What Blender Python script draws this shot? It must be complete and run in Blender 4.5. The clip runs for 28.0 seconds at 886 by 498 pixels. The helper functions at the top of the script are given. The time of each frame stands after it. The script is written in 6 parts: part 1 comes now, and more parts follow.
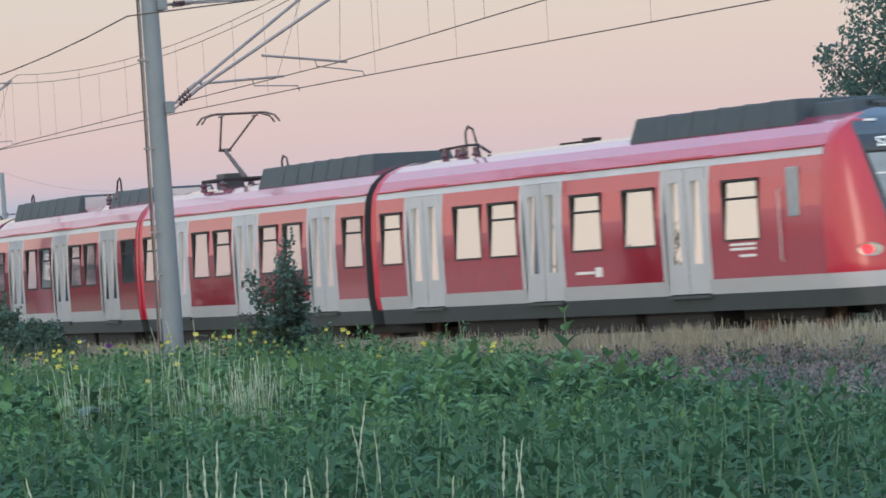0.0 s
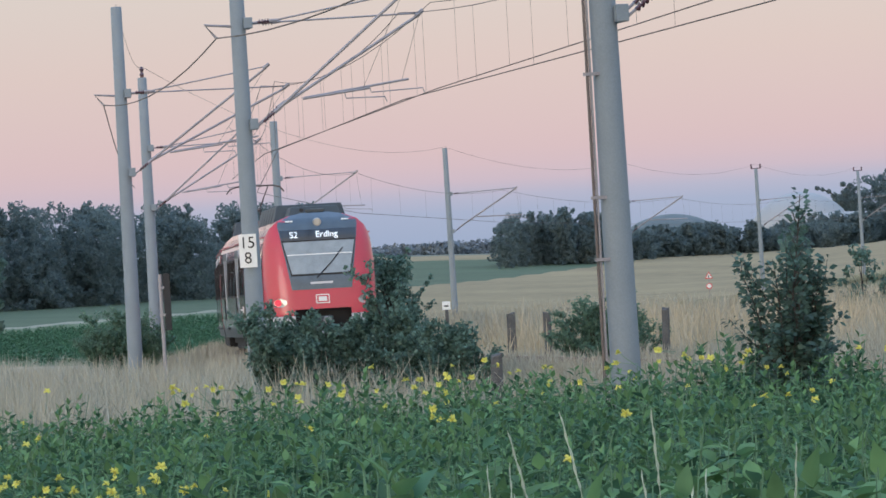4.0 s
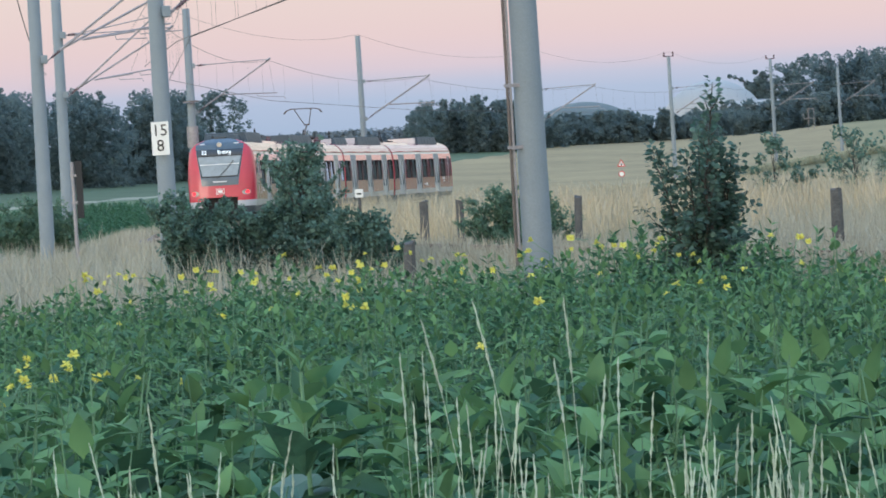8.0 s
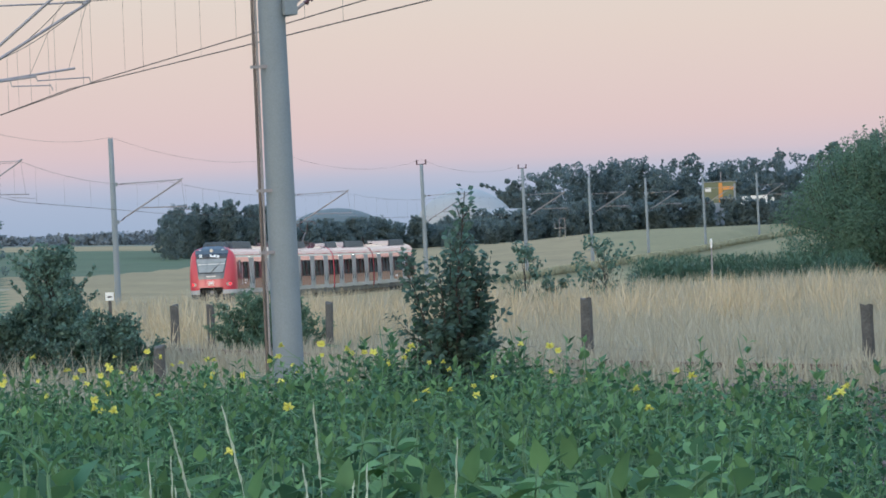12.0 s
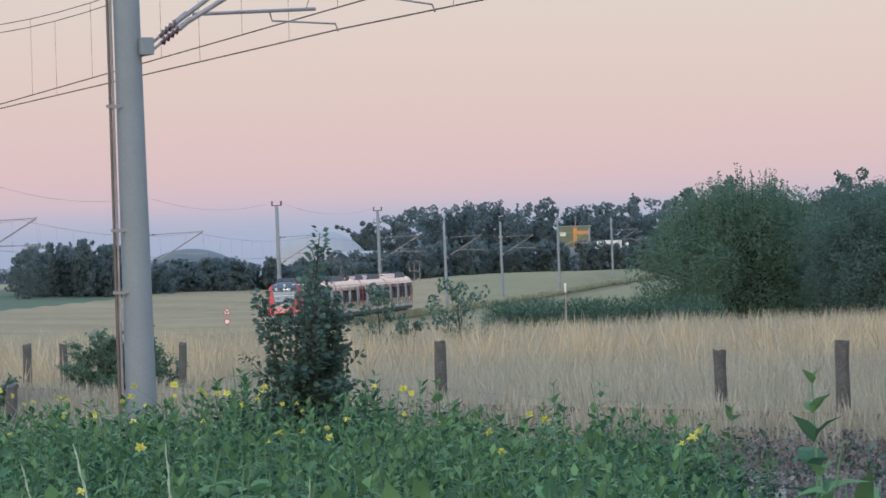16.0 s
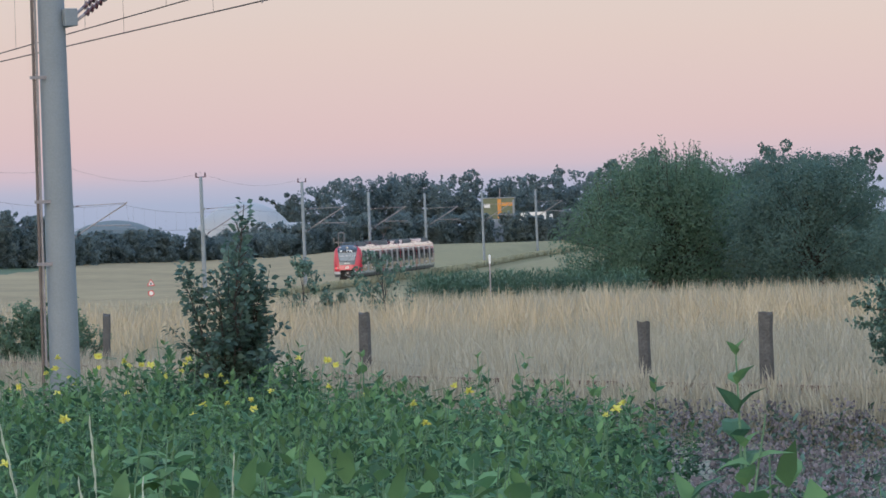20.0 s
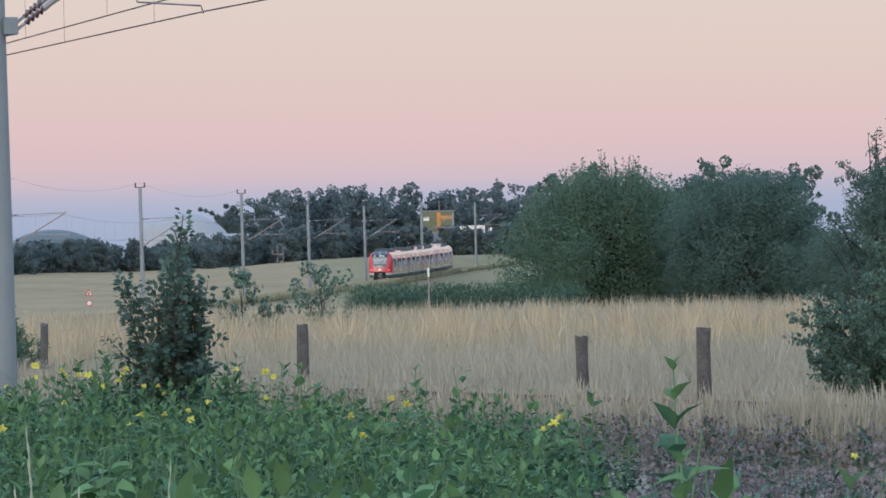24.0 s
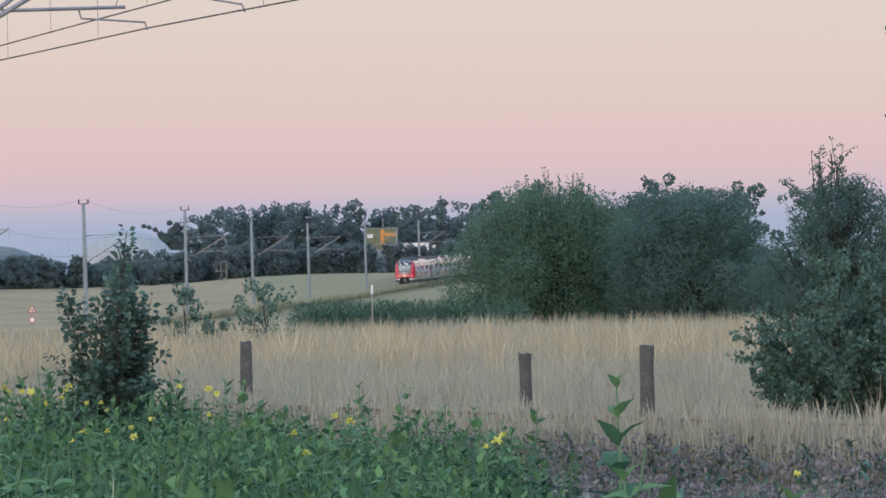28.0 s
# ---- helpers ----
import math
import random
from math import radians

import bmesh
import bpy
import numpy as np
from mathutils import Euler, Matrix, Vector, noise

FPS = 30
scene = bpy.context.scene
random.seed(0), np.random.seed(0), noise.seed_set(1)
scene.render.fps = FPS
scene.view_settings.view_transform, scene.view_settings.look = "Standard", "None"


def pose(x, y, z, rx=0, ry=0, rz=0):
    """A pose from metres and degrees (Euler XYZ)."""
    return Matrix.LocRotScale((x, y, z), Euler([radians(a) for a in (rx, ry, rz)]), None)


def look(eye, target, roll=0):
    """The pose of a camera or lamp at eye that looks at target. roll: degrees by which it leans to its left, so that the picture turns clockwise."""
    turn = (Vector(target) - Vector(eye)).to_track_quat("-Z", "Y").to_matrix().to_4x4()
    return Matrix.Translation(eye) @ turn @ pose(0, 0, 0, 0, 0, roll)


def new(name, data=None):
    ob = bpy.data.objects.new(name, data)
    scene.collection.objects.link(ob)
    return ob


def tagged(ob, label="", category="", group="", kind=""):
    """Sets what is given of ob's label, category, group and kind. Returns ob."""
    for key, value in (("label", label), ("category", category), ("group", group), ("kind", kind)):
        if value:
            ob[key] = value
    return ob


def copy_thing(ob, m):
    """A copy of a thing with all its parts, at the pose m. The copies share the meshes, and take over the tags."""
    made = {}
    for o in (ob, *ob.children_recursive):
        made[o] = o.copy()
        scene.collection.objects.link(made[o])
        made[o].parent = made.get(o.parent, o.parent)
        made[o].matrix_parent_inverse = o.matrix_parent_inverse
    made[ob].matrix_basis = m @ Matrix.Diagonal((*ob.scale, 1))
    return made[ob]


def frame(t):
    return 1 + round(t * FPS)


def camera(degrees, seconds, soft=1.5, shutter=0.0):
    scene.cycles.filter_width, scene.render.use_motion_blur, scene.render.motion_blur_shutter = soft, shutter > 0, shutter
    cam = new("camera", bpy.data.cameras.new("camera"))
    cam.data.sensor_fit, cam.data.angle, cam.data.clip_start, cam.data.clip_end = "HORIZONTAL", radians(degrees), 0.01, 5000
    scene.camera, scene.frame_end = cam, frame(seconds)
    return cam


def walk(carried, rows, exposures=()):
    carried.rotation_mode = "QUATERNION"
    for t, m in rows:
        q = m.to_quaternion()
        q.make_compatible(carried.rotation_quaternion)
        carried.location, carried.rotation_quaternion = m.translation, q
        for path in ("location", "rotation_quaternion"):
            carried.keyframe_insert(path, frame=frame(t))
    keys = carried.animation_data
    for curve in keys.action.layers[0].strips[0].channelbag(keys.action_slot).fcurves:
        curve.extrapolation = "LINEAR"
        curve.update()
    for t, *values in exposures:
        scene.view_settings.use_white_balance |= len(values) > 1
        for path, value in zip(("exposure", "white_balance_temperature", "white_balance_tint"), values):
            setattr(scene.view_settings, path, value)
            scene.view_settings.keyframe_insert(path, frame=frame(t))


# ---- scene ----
EYE = 1.7
cam = camera(12.78, 28.0, soft=1.6, shutter=0.3)
# seconds, x, y, yaw, pitch, roll
ROWS = [
    (0.0, 1.92, -26.12, 0.585, 0.167, -3.620),
    (0.5, 1.80, -24.57, 1.206, 0.134, -3.648),
    (1.0, 0.95, -12.87, 2.097, 0.232, -3.855),
    (1.5, 0.96, -13.01, 3.979, 0.251, -3.689),
    (2.0, 0.00, 0.00, 5.660, 0.203, -3.613),
    (2.5, 0.00, 0.00, 6.761, 0.217, -3.346),
    (3.0, 0.00, 0.00, 7.076, 0.246, -3.146),
    (3.5, 0.00, 0.00, 7.223, 0.334, -3.237),
    (5.5, 0.00, 0.00, 7.410, 0.410, -3.098),
    (6.0, 0.00, 0.00, 7.304, 0.327, -3.100),
    (6.5, 0.00, 0.00, 7.098, 0.113, -3.152),
    (7.0, 0.00, 0.00, 6.827, -0.233, -3.154),
    (7.5, 0.00, 0.00, 6.596, -0.824, -3.122),
    (8.0, 0.00, 0.00, 6.099, -1.313, -3.188),
    (8.5, 0.00, 0.00, 5.398, -1.667, -3.358),
    (9.0, 0.00, 0.00, 4.991, -2.094, -3.247),
    (9.5, 0.00, 0.00, 4.703, -2.385, -3.065),
    (10.0, 0.00, 0.00, 4.247, -2.246, -2.875),
    (10.5, 0.00, 0.00, 3.757, -1.823, -2.685),
    (11.0, 0.00, 0.00, 3.241, -1.161, -2.554),
    (11.5, 0.00, 0.00, 2.776, -0.483, -2.409),
    (12.0, 0.00, 0.00, 2.426, 0.047, -2.345),
    (12.5, 0.00, 0.00, 2.139, 0.375, -2.232),
    (14.5, 0.00, 0.00, 1.026, 0.502, -2.022),
    (15.0, 0.00, 0.00, 0.760, 0.516, -1.947),
    (15.5, 0.00, 0.00, 0.518, 0.532, -1.821),
    (16.0, 0.00, 0.00, 0.301, 0.585, -1.778),
    (16.5, 0.00, 0.00, 0.160, 0.600, -1.490),
    (17.0, 0.00, 0.00, 0.000, 0.540, -1.542),
    (17.5, 0.00, 0.00, -0.708, 0.486, -1.499),
    (18.0, 0.00, 0.00, -1.088, 0.361, -1.520),
    (18.5, 0.00, 0.00, -1.072, 0.265, -1.508),
    (19.0, 0.00, 0.00, -1.018, 0.200, -1.610),
    (19.5, 0.00, 0.00, -0.880, 0.160, -1.719),
    (20.0, 0.00, 0.00, -0.782, 0.140, -1.771),
    (20.5, 0.00, 0.00, -0.727, 0.117, -1.784),
    (22.5, 0.00, 0.00, -1.143, 0.120, -1.426),
    (23.0, 0.00, 0.00, -1.312, 0.276, -1.428),
    (23.5, 0.00, 0.00, -1.453, 0.347, -1.570),
    (24.0, 0.00, 0.00, -1.671, 0.304, -1.217),
    (24.5, 0.00, 0.00, -1.850, 0.317, -1.052),
    (25.0, 0.00, 0.00, -1.986, 0.340, -1.049),
    (25.5, 0.00, 0.00, -2.112, 0.374, -1.050),
    (26.0, 0.00, 0.00, -2.216, 0.417, -1.129),
    (26.5, 0.00, 0.00, -2.304, 0.450, -1.104),
    (27.0, 0.00, 0.00, -2.390, 0.460, -1.129),
    (27.5, 0.00, 0.00, -2.416, 0.397, -1.007),
    (28.0, 0.00, 0.00, -2.492, 0.537, -1.119),
]

def aim(x, y, yaw, pitch, roll):
    """A camera pose: yaw to the left, pitch up, roll against the clock."""
    return Matrix.Translation((x, y, EYE)) @ (Matrix.Rotation(radians(yaw), 4, "Z") @ Matrix.Rotation(radians(90 + pitch), 4, "X")
                                              @ Matrix.Rotation(radians(roll), 4, "Z"))


walk(cam, [(t, aim(x, y, a, b, c)) for t, x, y, a, b, c in ROWS],
     [(t, e, k, g) for t, e, k, g in ((0.0, -0.03, 5880, 4), (0.8, -0.06, 5880, 5), (2.0, -0.07, 5860, 8), (6.0, -0.07, 5820, 8), (7.0, -0.03, 5800, 7.5), (8.0, 0.17, 5760, 2), (9.0, 0.35, 5520, -3), (10.0, 0.6, 5440, -6), (11.0, 0.27, 5540, -14), (12.0, 0.02, 5780, 3), (14.0, -0.06, 5890, 9), (28.0, -0.05, 5900, 9.5))])

# ---- sky and light: after sunset, looking away from the glow ----
world = bpy.data.worlds.new("world")
scene.world = world
world.use_nodes = True
wn, wl = world.node_tree.nodes, world.node_tree.links
wn.clear()
w_out = wn.new("ShaderNodeOutputWorld")
w_bg = wn.new("ShaderNodeBackground")
w_tc = wn.new("ShaderNodeTexCoord")
w_sep = wn.new("ShaderNodeSeparateXYZ")
w_asin = wn.new("ShaderNodeMath")
w_asin.operation = "ARCSINE"
w_map = wn.new("ShaderNodeMapRange")
w_map.inputs["From Min"].default_value, w_map.inputs["From Max"].default_value = 0.0, 1.0
w_ramp = wn.new("ShaderNodeValToRGB")
SKY = [(0.000, (0.30, 0.385, 0.53)), (0.0175, (0.365, 0.415, 0.565)), (0.0205, (0.475, 0.44, 0.555)), (0.0245, (0.615, 0.455, 0.515)), (0.032, (0.665, 0.465, 0.485)), (0.055, (0.69, 0.505, 0.475)),
       (0.085, (0.68, 0.555, 0.495)), (0.120, (0.67, 0.60, 0.52)), (0.30, (0.78, 0.84, 0.91)), (0.70, (0.73, 0.97, 1.34)), (1.0, (0.69, 0.95, 1.42))]
while len(w_ramp.color_ramp.elements) < len(SKY):
    w_ramp.color_ramp.elements.new(0.5)
for el, (at_, col) in zip(w_ramp.color_ramp.elements, SKY):
    el.position, el.color = at_, (*col, 1)
w_dot = wn.new("ShaderNodeVectorMath")     # the afterglow, behind and to the left
w_dot.operation = "DOT_PRODUCT"
w_dot.inputs[1].default_value = (-0.42, -0.907, 0.0)
w_glow = wn.new("ShaderNodeMapRange")
w_glow.inputs["From Min"].default_value, w_glow.inputs["From Max"].default_value = -0.48, 0.9
w_glow.inputs["To Min"].default_value, w_glow.inputs["To Max"].default_value = 0.0, 1.0
w_low = wn.new("ShaderNodeMapRange")
w_low.inputs["From Min"].default_value, w_low.inputs["From Max"].default_value = 0.75, 0.0
w_mul = wn.new("ShaderNodeMath")
w_mul.operation = "MULTIPLY"
w_mix = wn.new("ShaderNodeMix")
w_mix.data_type, w_mix.blend_type = "RGBA", "MIX"
w_mix.inputs[7].default_value = (2.2, 1.8, 1.35, 1)
w_sky = wn.new("ShaderNodeTexSky")
w_sky.sky_type, w_sky.sun_disc = "NISHITA", False
w_sky.sun_elevation, w_sky.sun_rotation = radians(4), radians(205)
w_add = wn.new("ShaderNodeMix")
w_add.data_type, w_add.blend_type = "RGBA", "ADD"
w_add.inputs[0].default_value = 0.04
wl.new(w_tc.outputs["Generated"], w_sep.inputs[0])
wl.new(w_sep.outputs["Z"], w_asin.inputs[0])
wl.new(w_asin.outputs[0], w_map.inputs["Value"])
wl.new(w_map.outputs[0], w_ramp.inputs[0])
wl.new(w_tc.outputs["Generated"], w_dot.inputs[0])
wl.new(w_dot.outputs["Value"], w_glow.inputs["Value"])
wl.new(w_sep.outputs["Z"], w_low.inputs["Value"])
wl.new(w_glow.outputs[0], w_mul.inputs[0])
wl.new(w_low.outputs[0], w_mul.inputs[1])
wl.new(w_mul.outputs[0], w_mix.inputs[0])
wl.new(w_ramp.outputs[0], w_mix.inputs[6])
wl.new(w_mix.outputs[2], w_add.inputs[6])
wl.new(w_sky.outputs[0], w_add.inputs[7])
wl.new(w_add.outputs[2], w_bg.inputs["Color"])
w_bg.inputs["Strength"].default_value = 1.0
wl.new(w_bg.outputs[0], w_out.inputs[0])

sun = new("sun", bpy.data.lights.new("sun", "SUN"))
sun.data.energy, sun.data.angle, sun.data.color = 0.6, radians(25), (1.0, 0.82, 0.66)
sun.matrix_world = look((-42, -91, 20), (0, 0, 0))


# ---- materials ----
def node(nt, kind, **inputs):
    n = nt.nodes.new(kind)
    for k, v in inputs.items():
        n.inputs[k.replace("_", " ")].default_value = v
    return n


def surface(name, base, rough=0.6, metal=0.0, var=0.25, scale=4.0, fine=60.0, bump=0.0, tint=None, island=False, coat=0.0, spec=0.5, emit=0.0, trans=0.0):
    """A surface whose colour varies at two scales, with relief."""
    m = bpy.data.materials.new(name)
    m.use_nodes = True
    nt = m.node_tree
    b = nt.nodes["Principled BSDF"]
    b.inputs["Roughness"].default_value, b.inputs["Metallic"].default_value = rough, metal
    b.inputs["Specular IOR Level"].default_value = spec
    b.inputs["Coat Weight"].default_value = coat
    b.inputs["Coat Roughness"].default_value = 0.05
    tc = nt.nodes.new("ShaderNodeTexCoord")
    n1, n2 = node(nt, "ShaderNodeTexNoise", Scale=scale, Detail=4.0), node(nt, "ShaderNodeTexNoise", Scale=fine, Detail=3.0)
    nt.links.new(tc.outputs["Object"], n1.inputs["Vector"])
    nt.links.new(tc.outputs["Object"], n2.inputs["Vector"])
    add = nt.nodes.new("ShaderNodeMath")
    add.operation = "ADD"
    nt.links.new(n1.outputs[0], add.inputs[0])
    nt.links.new(n2.outputs[0], add.inputs[1])
    val = add
    if island:
        g = nt.nodes.new("ShaderNodeNewGeometry")
        a2 = nt.nodes.new("ShaderNodeMath")
        a2.operation = "ADD"
        nt.links.new(add.outputs[0], a2.inputs[0])
        nt.links.new(g.outputs["Random Per Island"], a2.inputs[1])
        half = nt.nodes.new("ShaderNodeMath")
        half.operation = "MULTIPLY"
        half.inputs[1].default_value = 0.6667
        nt.links.new(a2.outputs[0], half.inputs[0])
        val = half
    mr = node(nt, "ShaderNodeMapRange", From_Min=0.6, From_Max=1.4)
    nt.links.new(val.outputs[0], mr.inputs["Value"])
    mix = nt.nodes.new("ShaderNodeMix")
    mix.data_type = "RGBA"
    lo = tuple(c * (1 - var) for c in base)
    hi = tint if tint else tuple(min(1, c * (1 + var)) for c in base)
    mix.inputs[6].default_value, mix.inputs[7].default_value = (*lo, 1), (*hi, 1)
    nt.links.new(mr.outputs[0], mix.inputs[0])
    nt.links.new(mix.outputs[2], b.inputs["Base Color"])
    if bump:
        bp = node(nt, "ShaderNodeBump", Strength=bump, Distance=0.02)
        nt.links.new(add.outputs[0], bp.inputs["Height"])
        nt.links.new(bp.outputs[0], b.inputs["Normal"])
    if emit:
        b.inputs["Emission Color"].default_value, b.inputs["Emission Strength"].default_value = (*base, 1), emit
    if trans:
        t = nt.nodes.new("ShaderNodeBsdfTranslucent")
        nt.links.new(mix.outputs[2], t.inputs["Color"])
        ms = nt.nodes.new("ShaderNodeMixShader")
        ms.inputs[0].default_value = trans
        nt.links.new(b.outputs[0], ms.inputs[1])
        nt.links.new(t.outputs[0], ms.inputs[2])
        nt.links.new(ms.outputs[0], nt.nodes["Material Output"].inputs[0])
    return m


def glass(name, tint=(0.42, 0.41, 0.38), ior=1.55):
    m = bpy.data.materials.new(name)
    m.use_nodes = True
    nt = m.node_tree
    nt.nodes.remove(nt.nodes["Principled BSDF"])
    tr, gl, fr, ms = (nt.nodes.new("ShaderNode" + k) for k in ("BsdfTransparent", "BsdfGlossy", "Fresnel", "MixShader"))
    tr.inputs[0].default_value = (*tint, 1)
    gl.inputs["Roughness"].default_value = 0.04
    gl.inputs["Color"].default_value = (0.92, 0.93, 0.93, 1)
    fr.inputs["IOR"].default_value = ior
    film = nt.nodes.new("ShaderNodeMath")      # sun-shade film on the panes
    film.operation = "MAXIMUM"
    film.inputs[1].default_value = 0.78
    nt.links.new(fr.outputs[0], film.inputs[0])
    nt.links.new(film.outputs[0], ms.inputs[0])
    nt.links.new(tr.outputs[0], ms.inputs[1])
    nt.links.new(gl.outputs[0], ms.inputs[2])
    nt.links.new(ms.outputs[0], nt.nodes["Material Output"].inputs[0])
    return m


M_soil = surface("soil", (0.09, 0.10, 0.06), 0.95, scale=0.4, fine=6, bump=0.5)
M_meadow = surface("dry_meadow", (0.35, 0.325, 0.24), 0.95, scale=0.08, fine=1.5, bump=0.4)
M_wheat = surface("ripe_wheat", (0.285, 0.217, 0.11), 0.95, var=0.30, scale=0.045, fine=0.5, bump=0.6)
M_greenwheat = surface("green_tinged_meadow", (0.232, 0.202, 0.098), 0.95, var=0.2, scale=0.05, fine=1.0)
M_green = surface("green_field", (0.085, 0.13, 0.055), 0.9, var=0.45, scale=0.15, fine=1.2, bump=0.6)
M_far = surface("far_land", (0.16, 0.17, 0.12), 0.95, scale=0.01, fine=0.2)
M_purple = surface("faded_purple_heads", (0.165, 0.155, 0.172), 0.9, var=0.55, scale=0.6, fine=4, island=True, tint=(0.36, 0.335, 0.375))
M_ballast = surface("ballast", (0.19, 0.16, 0.155), 0.95, var=0.45, scale=1.2, fine=25, bump=0.8, island=True)
M_rail = surface("rail_steel", (0.16, 0.10, 0.08), 0.5, 0.6, scale=6)
M_concrete = surface("mast_concrete", (0.232, 0.268, 0.297), 0.8, var=0.12, scale=1.2, fine=40, bump=0.15)
M_galv = surface("galvanised_steel", (0.31, 0.29, 0.30), 0.55, 0.3, scale=5)
M_pipe = surface("weathered_pipe", (0.15, 0.125, 0.115), 0.6, 0.4, scale=5)
M_wire = surface("copper_wire", (0.12, 0.10, 0.09), 0.6, 0.5)
M_insul = surface("brown_insulator", (0.10, 0.05, 0.06), 0.25, coat=0.5)
M_red = surface("traffic_red_paint", (0.48, 0.02, 0.052), 0.28, var=0.10, scale=1.5, coat=0.6)
M_roof = surface("glossy_red_roof_paint", (0.46, 0.03, 0.09), 0.19, var=0.12, scale=1.2, coat=0.95, spec=0.8)
M_redlt = surface("faded_red_panel", (0.44, 0.03, 0.06), 0.12, 0.4, var=0.10, scale=1.5, coat=1.0, spec=0.8)
M_lgrey = surface("light_grey_paint", (0.48, 0.49, 0.52), 0.35, var=0.08, scale=1.5, coat=0.9)
M_dgrey = surface("dark_grey_paint", (0.05, 0.06, 0.068), 0.45, var=0.2, scale=2)
M_black = surface("black_rubber", (0.018, 0.018, 0.02), 0.7)
M_mask = surface("slate_grey_paint", (0.07, 0.10, 0.135), 0.3, coat=0.5)
M_roofbox = surface("roof_box_paint", (0.045, 0.062, 0.075), 0.55, var=0.2)
M_inner = surface("interior_wall", (0.60, 0.58, 0.52), 0.6)
M_seat = surface("blue_seat", (0.05, 0.07, 0.16), 0.8)
M_lampstrip = surface("ceiling_lamp", (1.0, 0.93, 0.78), 0.5, emit=5.0)
M_glass = glass("window_glass")
M_screen = surface("windscreen_glass", (0.22, 0.26, 0.29), 0.06, spec=0.9, coat=0.8)
M_display = surface("display_black", (0.012, 0.014, 0.02), 0.12, coat=1.0)
M_led = surface("display_letters", (0.9, 0.95, 1.0), 0.5, emit=0.55)
M_tail = surface("tail_light", (1.0, 0.02, 0.04), 0.3, emit=1.3)
M_chrome = surface("lamp_reflector", (0.38, 0.37, 0.36), 0.3, 0.8)
M_white = surface("white_paint", (0.75, 0.75, 0.73), 0.5, var=0.08)
M_ink = surface("black_paint", (0.02, 0.02, 0.02), 0.6)
M_signred = surface("sign_red", (0.6, 0.04, 0.04), 0.5)
M_post = surface("weathered_wood", (0.085, 0.085, 0.084), 0.9, var=0.6, scale=3, fine=30, bump=0.6)
M_hornleaf = surface("hornbeam_leaf", (0.085, 0.15, 0.12), 0.6, var=0.45, scale=0.8, fine=6, island=True, trans=0.4)
M_leaf = surface("shrub_leaf", (0.118, 0.195, 0.15), 0.6, var=0.5, scale=0.8, fine=6, island=True, trans=0.45)
M_leafdark = surface("tree_leaf", (0.127, 0.20, 0.168), 0.7, var=0.2, scale=0.3, fine=2, island=True, trans=0.6)
M_willow = surface("willow_leaf", (0.148, 0.235, 0.158), 0.65, var=0.18, scale=0.4, fine=3, island=True, trans=0.6)
# paler and bluer than real leaves: distance haze is put into the colour
M_hazeleaf = surface("hazy_forest_leaf", (0.19, 0.245, 0.25), 1.0, var=0.12, scale=0.1, fine=0.7, island=True, trans=0.6, spec=0.1)
M_bark = surface("bark", (0.06, 0.055, 0.05), 0.9, var=0.4, scale=4, bump=0.6)
M_crop = surface("crop_leaf", (0.072, 0.155, 0.085), 0.72, var=0.45, scale=0.5, fine=5, island=True, trans=0.3, spec=0.25)
M_cropnew = surface("crop_young_leaf", (0.135, 0.25, 0.105), 0.68, var=0.35, scale=0.5, fine=5, island=True, trans=0.3, spec=0.25)
M_stem = surface("crop_stem", (0.11, 0.215, 0.12), 0.6, var=0.25, scale=2, island=True)
M_flower = surface("yellow_petal", (0.70, 0.68, 0.15), 0.6, var=0.2, island=True, trans=0.3)
M_heart = surface("flower_heart", (0.62, 0.54, 0.08), 0.8)
M_drygrass = surface("dry_grass", (0.41, 0.38, 0.29), 0.85, var=0.24, scale=0.3, fine=3, island=True, trans=0.25)
M_bankgrass = surface("bank_grass", (0.40, 0.385, 0.26), 0.9, var=0.2, scale=0.05, fine=1, island=True, trans=0.45)
M_greygrass = surface("grey_green_grass", (0.34, 0.345, 0.285), 0.85, var=0.35, scale=0.3, fine=3, island=True, trans=0.2)
M_palestraw = surface("pale_straw", (0.52, 0.435, 0.29), 0.85, var=0.22, scale=0.3, fine=3, island=True, trans=0.25)
M_palegrass = surface("pale_grass_ear", (0.50, 0.57, 0.46), 0.8, var=0.25, scale=2, island=True, trans=0.2)
M_corn = surface("corn_leaf", (0.085, 0.16, 0.105), 0.6, var=0.35, scale=0.5, fine=4, island=True, trans=0.2)
M_dome = surface("dome_membrane", (0.34, 0.345, 0.345), 0.6, var=0.08, scale=0.2)
M_domegreen = surface("green_dome_membrane", (0.11, 0.135, 0.135), 0.6, var=0.1, scale=0.2)
M_yellow = surface("yellow_cladding", (0.15, 0.17, 0.10), 0.6, scale=0.5)
M_orange = surface("orange_cladding", (0.60, 0.27, 0.06), 0.6, scale=0.5)
M_roofgrey = surface("grey_sheet_roof", (0.25, 0.28, 0.32), 0.5, scale=0.5)
M_bigleaf = surface("broad_dark_leaf", (0.06, 0.135, 0.085), 0.5, var=0.3, scale=3, fine=20, trans=0.2)
M_thistle = surface("purple_thistle", (0.16, 0.05, 0.28), 0.7, var=0.3, island=True)
M_path = surface("pale_farm_track", (0.27, 0.265, 0.19), 0.9, scale=0.2, fine=2)
M_darkcrop = surface("dark_green_field", (0.07, 0.105, 0.05), 0.9, scale=0.08, fine=1.2, bump=0.5)
# the haze over the horizon woods is mixed into this blue-grey
M_hill = surface("hazy_hill_woods", (0.17, 0.205, 0.235), 0.95, var=0.25, scale=0.02, fine=0.3)


